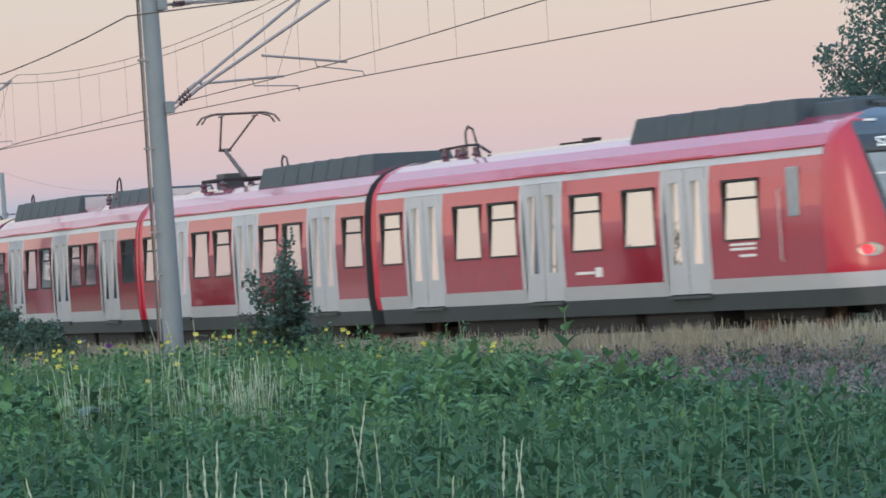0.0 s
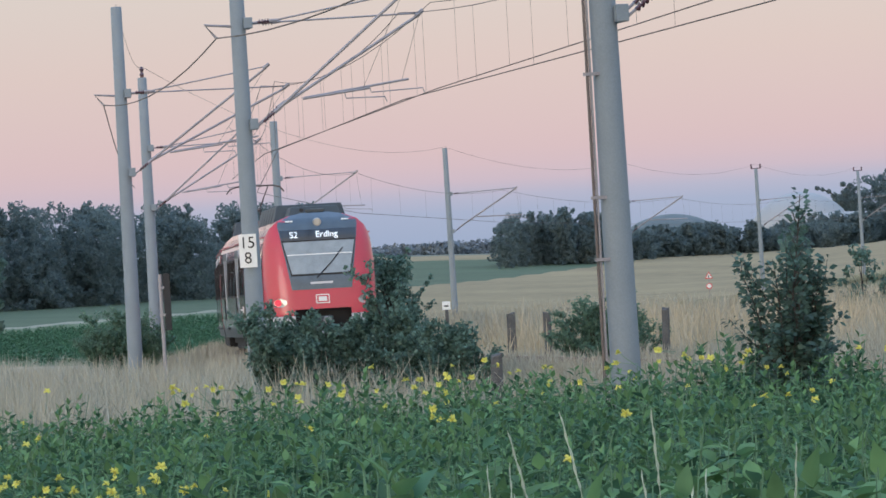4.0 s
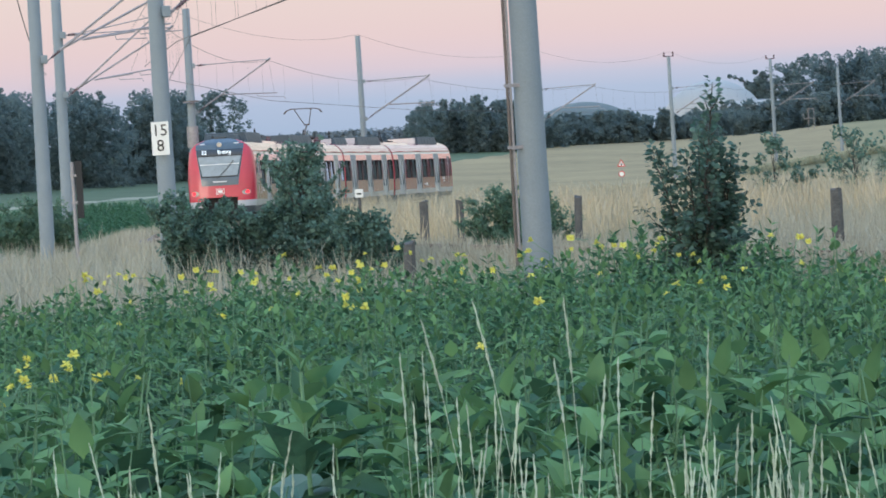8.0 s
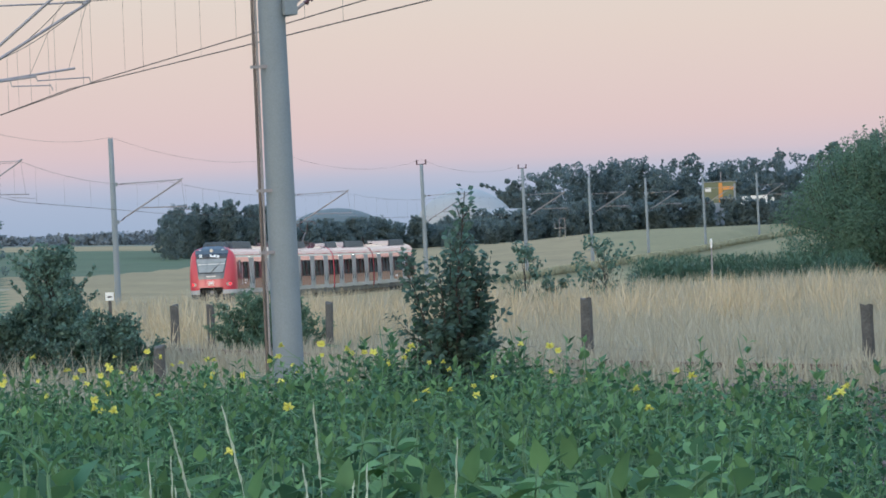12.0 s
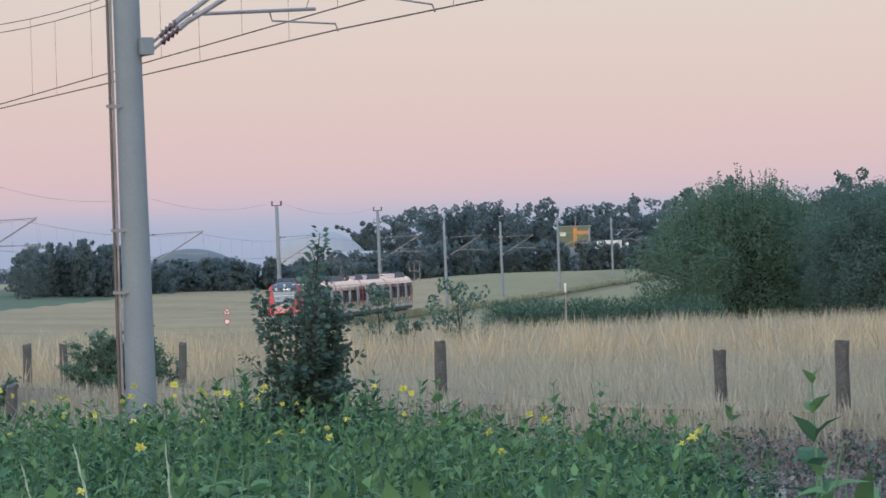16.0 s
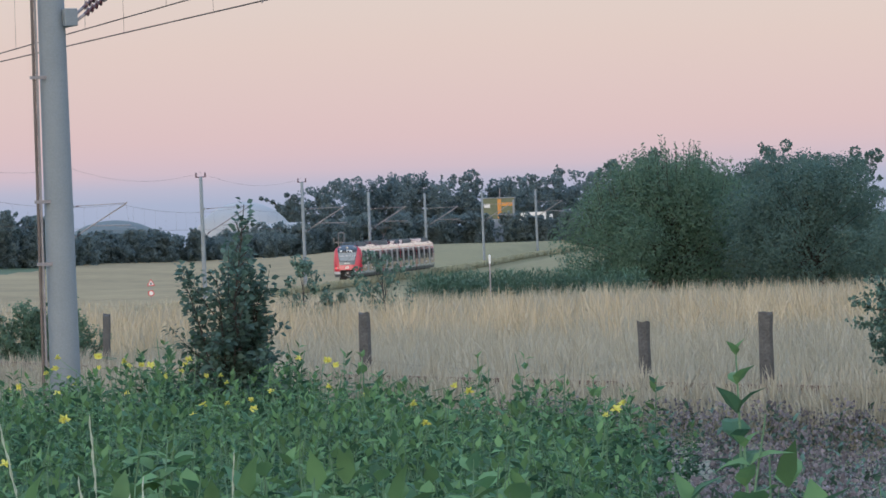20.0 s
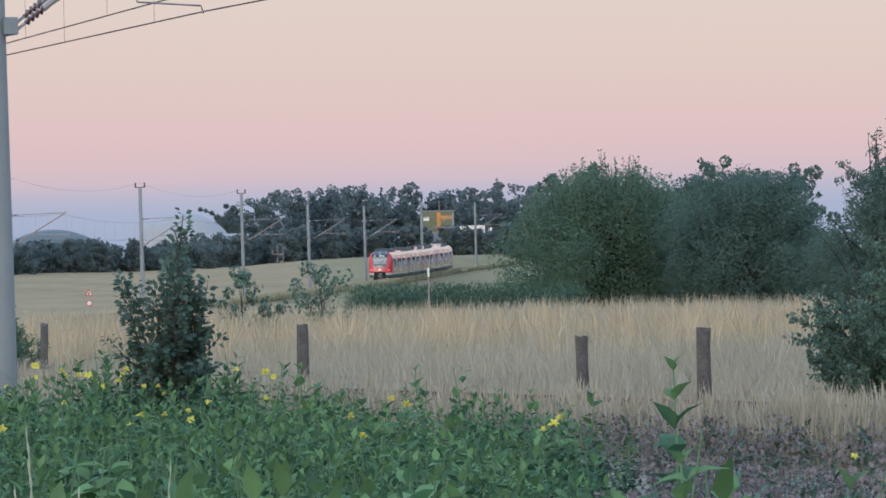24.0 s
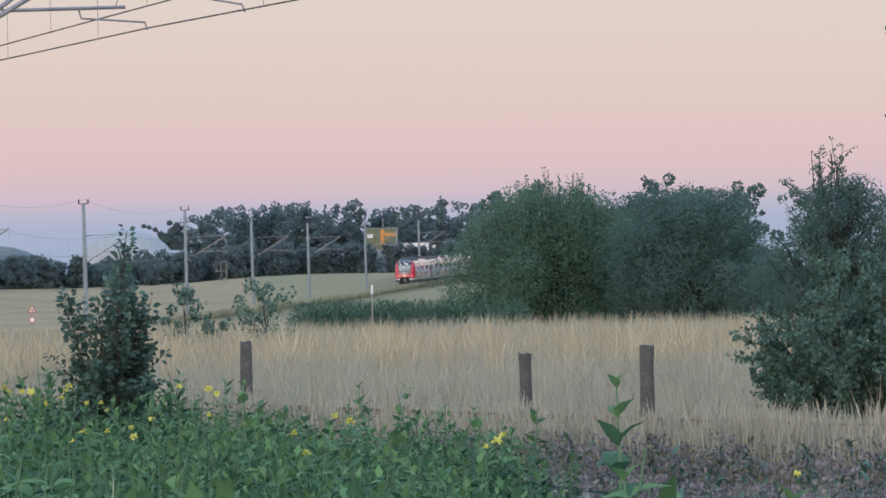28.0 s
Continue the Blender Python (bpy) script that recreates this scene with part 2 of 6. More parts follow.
# ---- mesh helpers ----
class Mesh:
    """Gathers corners and faces, then becomes one mesh."""

    def __init__(self):
        self.v, self.f, self.m = [], [], []

    def add(self, verts, faces, mat=0):
        n = len(self.v)
        self.v.extend(tuple(p) for p in verts)
        self.f.extend(tuple(i + n for i in f) for f in faces)
        self.m.extend([mat] * len(faces))
        return self

    def box(self, x0, x1, y0, y1, z0, z1, mat=0, taper=0.0):
        t = taper
        return self.add([(x0, y0, z0), (x1, y0, z0), (x1, y1, z0), (x0, y1, z0), (x0 + t, y0 + t, z1), (x1 - t, y0 + t, z1), (x1 - t, y1 - t, z1), (x0 + t, y1 - t, z1)],
                        [(3, 2, 1, 0), (4, 5, 6, 7), (0, 1, 5, 4), (1, 2, 6, 5), (2, 3, 7, 6), (3, 0, 4, 7)], mat)

    def tube(self, pts, radii, n=8, mat=0, caps=True):
        pts = [Vector(p) for p in pts]
        if not hasattr(radii, "__len__"):
            radii = [radii] * len(pts)
        rings, up = [], None
        for i, p in enumerate(pts):
            d = (pts[min(i + 1, len(pts) - 1)] - pts[max(i - 1, 0)]).normalized()
            ref = Vector((0, 0, 1)) if abs(d.z) < 0.9 else Vector((1, 0, 0))
            a = d.cross(ref).normalized()
            b = a.cross(d)
            rings.append([p + (a * math.cos(k * math.tau / n) + b * math.sin(k * math.tau / n)) * radii[i] for k in range(n)])
        verts = [q for r in rings for q in r]
        faces = [(i * n + k, i * n + (k + 1) % n, (i + 1) * n + (k + 1) % n, (i + 1) * n + k) for i in range(len(pts) - 1) for k in range(n)]
        if caps:
            faces += [tuple(range(n))[::-1], tuple(range((len(pts) - 1) * n, len(pts) * n))]
        return self.add(verts, faces, mat)

    def lathe(self, prof, n=16, mat=0, axis="Z", at=(0, 0, 0)):
        """prof: (radius, height) up the axis."""
        verts = []
        for r, h in prof:
            for k in range(n):
                c, s = r * math.cos(k * math.tau / n), r * math.sin(k * math.tau / n)
                p = (c, s, h) if axis == "Z" else ((h, c, s) if axis == "X" else (c, h, s))
                verts.append((p[0] + at[0], p[1] + at[1], p[2] + at[2]))
        faces = [(i * n + k, i * n + (k + 1) % n, (i + 1) * n + (k + 1) % n, (i + 1) * n + k) for i in range(len(prof) - 1) for k in range(n)]
        faces += [tuple(range(n))[::-1], tuple(range((len(prof) - 1) * n, len(prof) * n))]
        return self.add(verts, faces, mat)

    def data(self, name, mats, smooth=False, bevel=0.0):
        me = bpy.data.meshes.new(name)
        me.from_pydata(self.v, [], self.f)
        for m in mats if isinstance(mats, (list, tuple)) else [mats]:
            me.materials.append(m)
        me.polygons.foreach_set("material_index", self.m)
        bm = bmesh.new()
        bm.from_mesh(me)
        bmesh.ops.recalc_face_normals(bm, faces=bm.faces)
        if bevel:
            es = [e for e in bm.edges if len(e.link_faces) == 2 and e.calc_face_angle(0) > 0.5]
            bmesh.ops.bevel(bm, geom=es, offset=bevel, segments=2, affect="EDGES", profile=0.6, clamp_overlap=True)
        bm.to_mesh(me)
        bm.free()
        if smooth:
            me.polygons.foreach_set("use_smooth", [True] * len(me.polygons))
            me.set_sharp_from_angle(angle=radians(38))
        return me


def part(name, mesh, mats, parent=None, label="", smooth=False, bevel=0.0, kind=""):
    ob = new(name, mesh.data(name, mats, smooth, bevel))
    ob.parent = parent
    return tagged(ob, label=label, kind=kind)


def thing(name, label, category, group="", m=None):
    ob = new(name)
    ob.empty_display_size = 0.2
    if m is not None:
        ob.matrix_world = m
    return tagged(ob, label=label, category=category, group=group)


def mass(name, verts, faces, mats, mat_index=None, parent=None):
    """One mesh from big arrays of corners and four-cornered faces."""
    me = bpy.data.meshes.new(name)
    verts, faces = np.asarray(verts, np.float32), np.asarray(faces, np.int32)
    k = faces.shape[1]
    me.vertices.add(len(verts))
    me.vertices.foreach_set("co", verts.ravel())
    me.loops.add(faces.size)
    me.loops.foreach_set("vertex_index", faces.ravel())
    me.polygons.add(len(faces))
    me.polygons.foreach_set("loop_start", np.arange(0, faces.size, k, dtype=np.int32))
    for m in mats if isinstance(mats, (list, tuple)) else [mats]:
        me.materials.append(m)
    if mat_index is not None:
        me.polygons.foreach_set("material_index", np.asarray(mat_index, np.int32))
    me.update(calc_edges=True)
    me.validate()
    ob = new(name, me)
    ob.parent = parent
    return ob


rng = np.random.default_rng(7)

# ---- the line: curvature by stretch, height of the rails, speed ----
BEND_AT = np.array([-60, -20, 0, *range(20, 661, 40)])
BEND = np.array([53.8, 46.3, 27.2, 29.6, 32.9, 31.3, 23.4, 9.2, 0.5, -0.3, 0.2, -0.4, 0.5, 2.6, 4.0, 4.7, 5.4, 6.0, 6.5, 7.1]) * 1e-4
LINE_S = np.arange(-160, 661, 1.0)
_h = np.cumsum(np.interp(LINE_S, BEND_AT, BEND))
LINE_H = _h - _h[160] - 0.3767
_x, _y = np.cumsum(np.sin(LINE_H)), np.cumsum(np.cos(LINE_H))
LINE_X, LINE_Y = _x - _x[160] - 5.76, _y - _y[160] + 72.09
_z = np.interp(LINE_S, [-160, -60, -20, 0, 17, 102, 158, 229, 344, 452, 516, 600, 660], [0.23, 0.23, -0.13, 0, -0.1, -0.7, -1.05, -1.35, -0.4, 0.64, 1.9, 3.2, 4.0])
LINE_Z = np.convolve(np.pad(_z, 25, mode="edge"), np.ones(51) / 51, mode="valid")


def line(s, side=0.0, up=0.0):
    """A place on the line, side metres to the right of the way, up metres over the rails."""
    x, y, h, z = (np.interp(s, LINE_S, a) for a in (LINE_X, LINE_Y, LINE_H, LINE_Z))
    return Vector((float(x + side * np.cos(h)), float(y - side * np.sin(h)), float(z + up)))


def heading(s):
    return float(np.interp(s, LINE_S, LINE_H))


def beside(x, y):
    """How far to the right of the line a place lies, and the nearest stretch."""
    d = (LINE_X - x) ** 2 + (LINE_Y - y) ** 2
    i = int(d.argmin())
    h = LINE_H[i]
    return (x - LINE_X[i]) * math.cos(h) - (y - LINE_Y[i]) * math.sin(h), LINE_S[i]


LAND_Y = [-3000, -60, 0, 10, 18, 27, 40, 72, 171, 227, 298, 412, 518, 582, 640, 700, 1000, 3000]
LAND_Z = [0.0, 0.0, 0.02, -0.12, -0.5, -0.72, -0.8, -0.85, -1.5, -1.85, -2.1, -1.15, -0.1, 1.1, 2.6, 3.4, 4.0, 7.0]


def land(x, y):
    """The height of the ground; the far field climbs to the right, and the line runs in a shallow cutting there."""
    x, y = np.broadcast_arrays(np.asarray(x, float), np.asarray(y, float))
    z = np.interp(y, LAND_Y, LAND_Z) + 0.03 * np.clip(np.minimum(-x, 0.26 * y) - 32, 0, 130) + 0.05 * np.sin(x * 0.31 + y * 0.17) * np.cos(y * 0.23 - x * 0.11)
    a, b = np.clip((x / np.maximum(y, 1) + 0.032) / 0.04, 0, 1), np.clip((y - 520) / 110, 0, 1)
    z = z + 1.1 * a * a * (3 - 2 * a) * b * b * (3 - 2 * b)
    far = (y > 430) & (y < 720) & (np.abs(x) < 90)
    if far.any():
        i = np.abs(LINE_Y[None, :] - y[far][:, None]).argmin(1)
        off = np.abs(x[far] - LINE_X[i]) * np.cos(LINE_H[i])
        z = np.array(z)
        z[far] = np.minimum(z[far], LINE_Z[i] - 0.75 + 0.45 * np.maximum(off - 4.2, 0))
    return z


# ---- ground ----
def build_ground():
    ys = np.unique(np.concatenate([np.arange(-60, 160, 2.0), np.arange(160, 720, 4.0), [-4000, -1500, -600, -200, -100, 760, 820, 900, 1000, 1300, 1800, 2600, 4500]]))
    xs = np.unique(np.concatenate([np.arange(-110, 50, 2.0), np.arange(-200, 200, 10.0), [-4000, -1500, -600, -300, 300, 600, 1500, 4000]]))
    gx, gy = np.meshgrid(xs, ys)
    gz = land(gx, gy)
    n, k = gx.shape
    idx = np.arange(n * k).reshape(n, k)
    faces = np.stack([idx[:-1, :-1], idx[:-1, 1:], idx[1:, 1:], idx[1:, :-1]], -1).reshape(-1, 4)
    cx, cy = gx.ravel()[faces].mean(1), gy.ravel()[faces].mean(1)
    mat = np.zeros(len(faces), int)
    for i, (x, y) in enumerate(zip(cx, cy)):
        if y < 52:
            side = beside(x, y)[0]
            mat[i] = 1 if side > -2 else 0
        elif y < 150:
            mat[i] = 1
        elif y > 485 and y < 640 and x < -64 + 0.13 * (y - 490) and x < -0.07 * y:
            mat[i] = 6
        elif y < 720:
            left = beside(x, y)[0] < 0
            u = y - 313 - 6.1 * (x + 76.5)
            mat[i] = (1 if y < 168 else 3 if u < -10 else (5 if u < 12 else 6)) if left and x < -0.155 * y else (1 if y < 190 else (7 if x > -0.005 * y else 2))
        else:
            mat[i] = 4
    ob = mass("ground", np.stack([gx.ravel(), gy.ravel(), gz.ravel()], 1), faces, [M_soil, M_meadow, M_wheat, M_green, M_far, M_path, M_darkcrop, M_greenwheat], mat)
    ob.data.polygons.foreach_set("use_smooth", [True] * len(faces))
    tagged(ob, label="farmland with crop soil, dry meadow and ripe wheat", category="ground", kind="structure")


build_ground()


# ---- the railway ----
def build_track():
    ss = np.arange(-110, 640, 2.0)
    bed = Mesh()
    prof = [(-4.4, -0.95), (-2.0, -0.3), (-1.4, -0.2), (1.4, -0.2), (2.0, -0.3), (4.4, -1.0)]
    verts = [line(s, a, b) for s in ss for a, b in prof]
    k = len(prof)
    for i in range(len(ss) - 1):
        for j in range(k - 1):
            bed.f.append((i * k + j, i * k + j + 1, (i + 1) * k + j + 1, (i + 1) * k + j))
            bed.m.append(((1 if ss[i] < 70 else 2) if j in (0, k - 2) else 0) if ss[i] < 190 else (3 if j == 0 else 4))
    bed.v = [tuple(p) for p in verts]
    track = tagged(part("track_bed", bed, [M_ballast, M_meadow, M_bankgrass, M_wheat, M_greenwheat]), label="raised ballast bed of grey-brown stones under a railway line", category="track", kind="structure")
    for a in (-0.75, 0.75):
        r = Mesh()
        pr = [(-0.07, -0.17), (0.07, -0.17), (0.07, -0.14), (0.012, -0.12), (0.012, -0.04), (0.036, -0.03), (0.036, 0.0), (-0.036, 0.0), (-0.036, -0.03), (-0.012, -0.04), (-0.012, -0.12), (-0.07, -0.14)]
        kk = len(pr)
        r.add([line(s, a + c, d) for s in ss for c, d in pr], [(i * kk + j, i * kk + (j + 1) % kk, (i + 1) * kk + (j + 1) % kk, (i + 1) * kk + j) for i in range(len(ss) - 1) for j in range(kk)])
        part("rail", r, M_rail, track, "rust-brown steel rail")
    sl = Mesh().box(-1.3, 1.3, -0.13, 0.13, -0.32, -0.165).data("sleeper", M_concrete)
    for s in np.arange(-60, 60, 0.65):
        ob = new("sleeper", sl)
        ob.parent = track
        p = line(s)
        ob.matrix_world = Matrix.Translation(p) @ Matrix.Rotation(-heading(s), 4, "Z")
    # loose stones on the shoulders
    octa = np.array([(1, 0, 0), (0, 1, 0), (-1, 0, 0), (0, -1, 0), (0, 0, 0.8), (0, 0, -0.5)])
    f = np.array([(0, 1, 4), (1, 2, 4), (2, 3, 4), (3, 0, 4), (1, 0, 5), (2, 1, 5), (3, 2, 5), (0, 3, 5)])
    for name, n, a0, a1, big, mat in (("ballast_stones", 7000, -2.2, 2.2, 0.05, M_ballast),):
        s_, a_ = rng.uniform(-62, 4, n), rng.uniform(a0, a1, n)
        zz = np.interp(a_, [p[0] for p in prof], [p[1] for p in prof])
        base = np.array([line(s, a, z) for s, a, z in zip(s_, a_, zz)])
        if a0 < -4:
            base[:, 2] = np.maximum(land(base[:, 0], base[:, 1]) + 0.03, base[:, 2])
        size = rng.uniform(0.3, 1.0, (n, 1, 1)) ** 2 * big
        jit = octa[None] * size * rng.uniform(0.5, 1.5, (n, 6, 3)) + base[:, None]
        faces = (f[None] + np.arange(n)[:, None, None] * 6).reshape(-1, 3)
        tagged(mass(name, jit.reshape(-1, 3), faces, mat, parent=track), kind="stuff")


build_track()


# ---- overhead line ----
def cantilever(parent, z_low, z_up, reach, tip, r0, h0, r1, h1, y0=0.0, y1=0.0, gauge=1.0):
    """A swivelling bracket arm as parts of the mast: its tip lies reach metres out and tip metres over the upper bracket;
    the registration tube runs from r0, h0 to r1, h1 over the lower bracket."""
    def at_(x, z):
        return (x, y0 + (y1 - y0) * x / reach, z)
    part("top_tube", Mesh().tube([at_(0.75, z_up + 0.02), at_(reach, z_up + tip)], 0.02 * gauge, 8), M_galv, parent)
    part("strut_tube", Mesh().tube([at_(0.75, z_low + 0.3), at_(reach, z_up + tip - 0.03)], 0.034 * gauge, 8).tube([at_(reach - 0.1, z_up + tip - 0.06), at_(reach + 0.08, z_up + tip + 0.06)], 0.05, 8), M_galv, parent)
    part("registration_tube", Mesh().tube([at_(r0, z_low + h0), at_(r1, z_low + h1)], 0.026 * gauge, 8), M_galv, parent)
    part("steady_arm", Mesh().tube([at_(r0 + (r1 - r0) * 0.62, z_low + h0 + (h1 - h0) * 0.62), at_(r0 + (r1 - r0) * 0.64, z_low + h0 + (h1 - h0) * 0.62 - 0.14), at_(r1 + 0.32, z_low + h1 - 0.21), at_(r1 + 0.36, z_low + h1 - 0.32)], 0.015, 6), M_galv, parent)
    start = 0.42 if y0 <= 0 else 0.58
    for z, dz in ((z_low, 0.3), (z_up, 0.02)):
        def on(u):
            return at_(u, z + dz * (u - 0.35) / 0.4)
        ins = Mesh().tube([on(start - 0.02), on(start + 0.26)], 0.026, 8)
        for k in range(4):
            ins.lathe([(0.028, -0.018), (0.066, -0.006), (0.066, 0.004), (0.028, 0.016)], 10, 0, "X", on(start + 0.03 + k * 0.062))
        part("insulator", ins, M_insul, parent, "ribbed brown insulator")
        part("end_fitting", Mesh().tube([on(start + 0.24), on(start + 0.42)], [0.045, 0.036], 8), M_galv, parent)
        part("bracket_rod", Mesh().tube([on(0.24), on(start)], 0.022, 8), M_galv, parent)
        part("bracket", Mesh().box(0.1, 0.29, -0.08 + min(y0, 0), 0.08 + max(y0, 0), z - 0.12, z + 0.12), M_concrete, parent, bevel=0.015)
    part("stay_wire", Mesh().tube([at_(r1 - 0.15, z_low + h1), at_(reach, z_up + tip)], 0.005, 5), M_wire, parent)


MASTS = []


def mast(s, off=-3.2, height=10.3, r0=0.28, r1=0.2, arms=((3.1, 0.1, 1.3, 0.78, 3.45, 0.72),), head=0, lean=1.0, label="", at=None, low=5.4, up=7.65, gauge=1.0):
    p = line(s, off) if at is None else Vector((at[0], at[1], 0))
    if at is not None:
        off, s = beside(p.x, p.y)
    p.z = float(land(p.x, p.y)) - 0.1
    rail = line(s).z - p.z
    h = heading(s)
    m = Matrix.Translation(p) @ Matrix.Rotation(-h, 4, "Z") @ Matrix.Rotation(radians(-lean), 4, "Y")
    ob = thing("catenary_mast", label or "tapered grey concrete catenary mast with a steel bracket arm", "mast", "catenary masts", m)
    ht = rail + height
    part("pole", Mesh().lathe([(r0, 0), (r0 + (r1 - r0) * 0.5, ht * 0.5), (r1, ht), (r1 * 0.9, ht + 0.03)], 20), M_concrete, ob, smooth=True)
    part("foundation", Mesh().lathe([(r0 + 0.18, -0.3), (r0 + 0.18, 0.1), (r0 + 0.1, 0.16)], 12), M_concrete, ob)
    for i, arm in enumerate(arms):
        cantilever(ob, rail + low, rail + up, *arm, *((0.0, 0.0) if len(arms) == 1 else ((-0.18, -0.62), (0.18, 0.62))[i]), gauge=gauge)
    if head:
        bar = Mesh().tube([(-0.45, 0, ht + 0.05), (0.45, 0, ht + 0.05)], 0.04, 8) if head == 2 else Mesh().tube([(0, 0, ht), (0, 0, ht + 0.08)], 0.07, 8)
        for x in (-0.4, 0.4) if head == 2 else (0.0,):
            bar.lathe([(0.05, 0), (0.09, 0.1), (0.05, 0.2), (0.09, 0.3), (0.04, 0.4)], 8, 0, "Z", (x, 0, ht + 0.05))
        part("feeder_bracket", bar, M_insul, ob)
    ob["rail"] = rail
    MASTS.append((s, m @ Vector((0, 0, ht + (0.45 if head else 0.1)))))
    return ob


def sign_on(ob, z, yaw):
    """The white distance plate on a mast."""
    plate = part("distance_plate", Mesh().box(-0.2, 0.2, -0.02, 0.0, -0.37, 0.37), M_white, ob, "white plate with black figures", bevel=0.006)
    plate.matrix_local = Matrix.Translation((0, 0, z)) @ Matrix.Rotation(yaw, 4, "Z") @ Matrix.Translation((0, -0.27, 0))
    for txt, dz in (("15", 0.17), ("8", -0.17)):
        figure(txt, 0.36, plate, Matrix.Translation((0, -0.026, dz)) @ Matrix.Rotation(radians(90), 4, "X"), M_ink)


def figure(txt, size, parent, m, mat, name="figures", bold=0.0):
    cu = bpy.data.curves.new("lettering", "FONT")
    cu.body, cu.size, cu.align_x, cu.align_y, cu.extrude, cu.offset = txt, size, "CENTER", "CENTER", 0.003, bold
    tmp = bpy.data.objects.new("lettering", cu)
    me = bpy.data.meshes.new_from_object(tmp)
    me.materials.clear()
    me.materials.append(mat)
    bpy.data.objects.remove(tmp)
    ob = new(name, me)
    ob.parent = parent
    ob.matrix_local = m
    return ob


mast_a = mast(0, height=11.5, r0=0.215, r1=0.155, lean=0.5, arms=((3.95, 0.1, 2.2, 0.95, 4.0, 0.72), (3.6, 0.1, 1.1, 0.47, 3.05, 0.55)), low=5.2, up=7.3, at=(-4.48, 54.31), label="thick tapered grey concrete catenary mast rising from the crop edge")
part("cable_pipe", Mesh().tube([(-0.31, -0.09, 0), (-0.25, -0.09, 9)], 0.02, 8), M_galv, mast_a, "thin galvanised pipe strapped to the mast")
part("cable_pipe", Mesh().tube([(-0.355, -0.09, 0), (-0.295, -0.09, 9)], 0.022, 8), M_pipe, mast_a, "thin brown pipe strapped to the mast")
for zz in (2.65, 3.5, 5.2, 7.0):
    part("pipe_clamp", Mesh().box(-0.37, -0.13, -0.12, -0.06, zz, zz + 0.045), M_galv, mast_a)
TWO_ARMS = ((3.65, 0.5, 1.3, 0.5, 2.8, 0.66), (4.25, 0.1, 1.45, 0.55, 3.9, 0.87))
mast_b = mast(0, height=11, r0=0.215, r1=0.15, lean=0.2, arms=TWO_ARMS, at=(-15.33, 86.65), label="grey concrete catenary mast carrying a white distance plate")
sign_on(mast_b, mast_b["rail"] + 2.6, -0.42)
mast_c = mast(0, height=10.1, r0=0.22, r1=0.155, lean=0, arms=((4.15, 0.55, 1.3, 0.5, 2.8, 0.66), (4.8, 0.02, 1.45, 0.55, 3.9, 0.87)), at=(-23.1, 110.6))
mast_d = mast(0, height=10.3, r0=0.235, r1=0.17, lean=0, arms=TWO_ARMS, at=(-29.85, 147.0), head=1)
mast_e = mast(0, height=10.4, r0=0.23, r1=0.175, lean=0, at=(-32.1, 189.4), arms=((3.9, 0.1, 1.6, 0.78, 4.25, 0.72),))
part("tension_weight", Mesh().lathe([(0.28, 4.6), (0.28, 5.6)], 14), M_galv, mast_e, "stack of tensioning weights")
part("pulley", Mesh().lathe([(0.42, 6.75), (0.36, 6.8), (0.42, 6.85)], 14), M_galv, mast_e)
for ob_ in (mast_b, mast_c):
    part("back_bracket", Mesh().tube([(-0.15, 0, ob_["rail"] + 7.6), (-0.75, 0, ob_["rail"] + 7.65), (-0.5, 0, ob_["rail"] + 7.35)], 0.035, 6), M_galv, ob_)
for s in (167, 222, 278, 338, 390, 443, 501, 556):
    mast(s, off=-3.4, height=10.4 if s < 340 else 9.6, r0=0.2, r1=0.15, lean=0.5, head=2 if s in (278, 338) else 0, arms=((4.2, 0.1, 1.7, 0.78, 4.5, 0.72),), gauge=1.5, label="distant slim grey catenary mast with a bracket arm")


def wire(name, pts, r, label, parent=None):
    return tagged(part(name, Mesh().tube(pts, r, 5), M_wire, parent), label=label, category="wire" if parent is None else "")


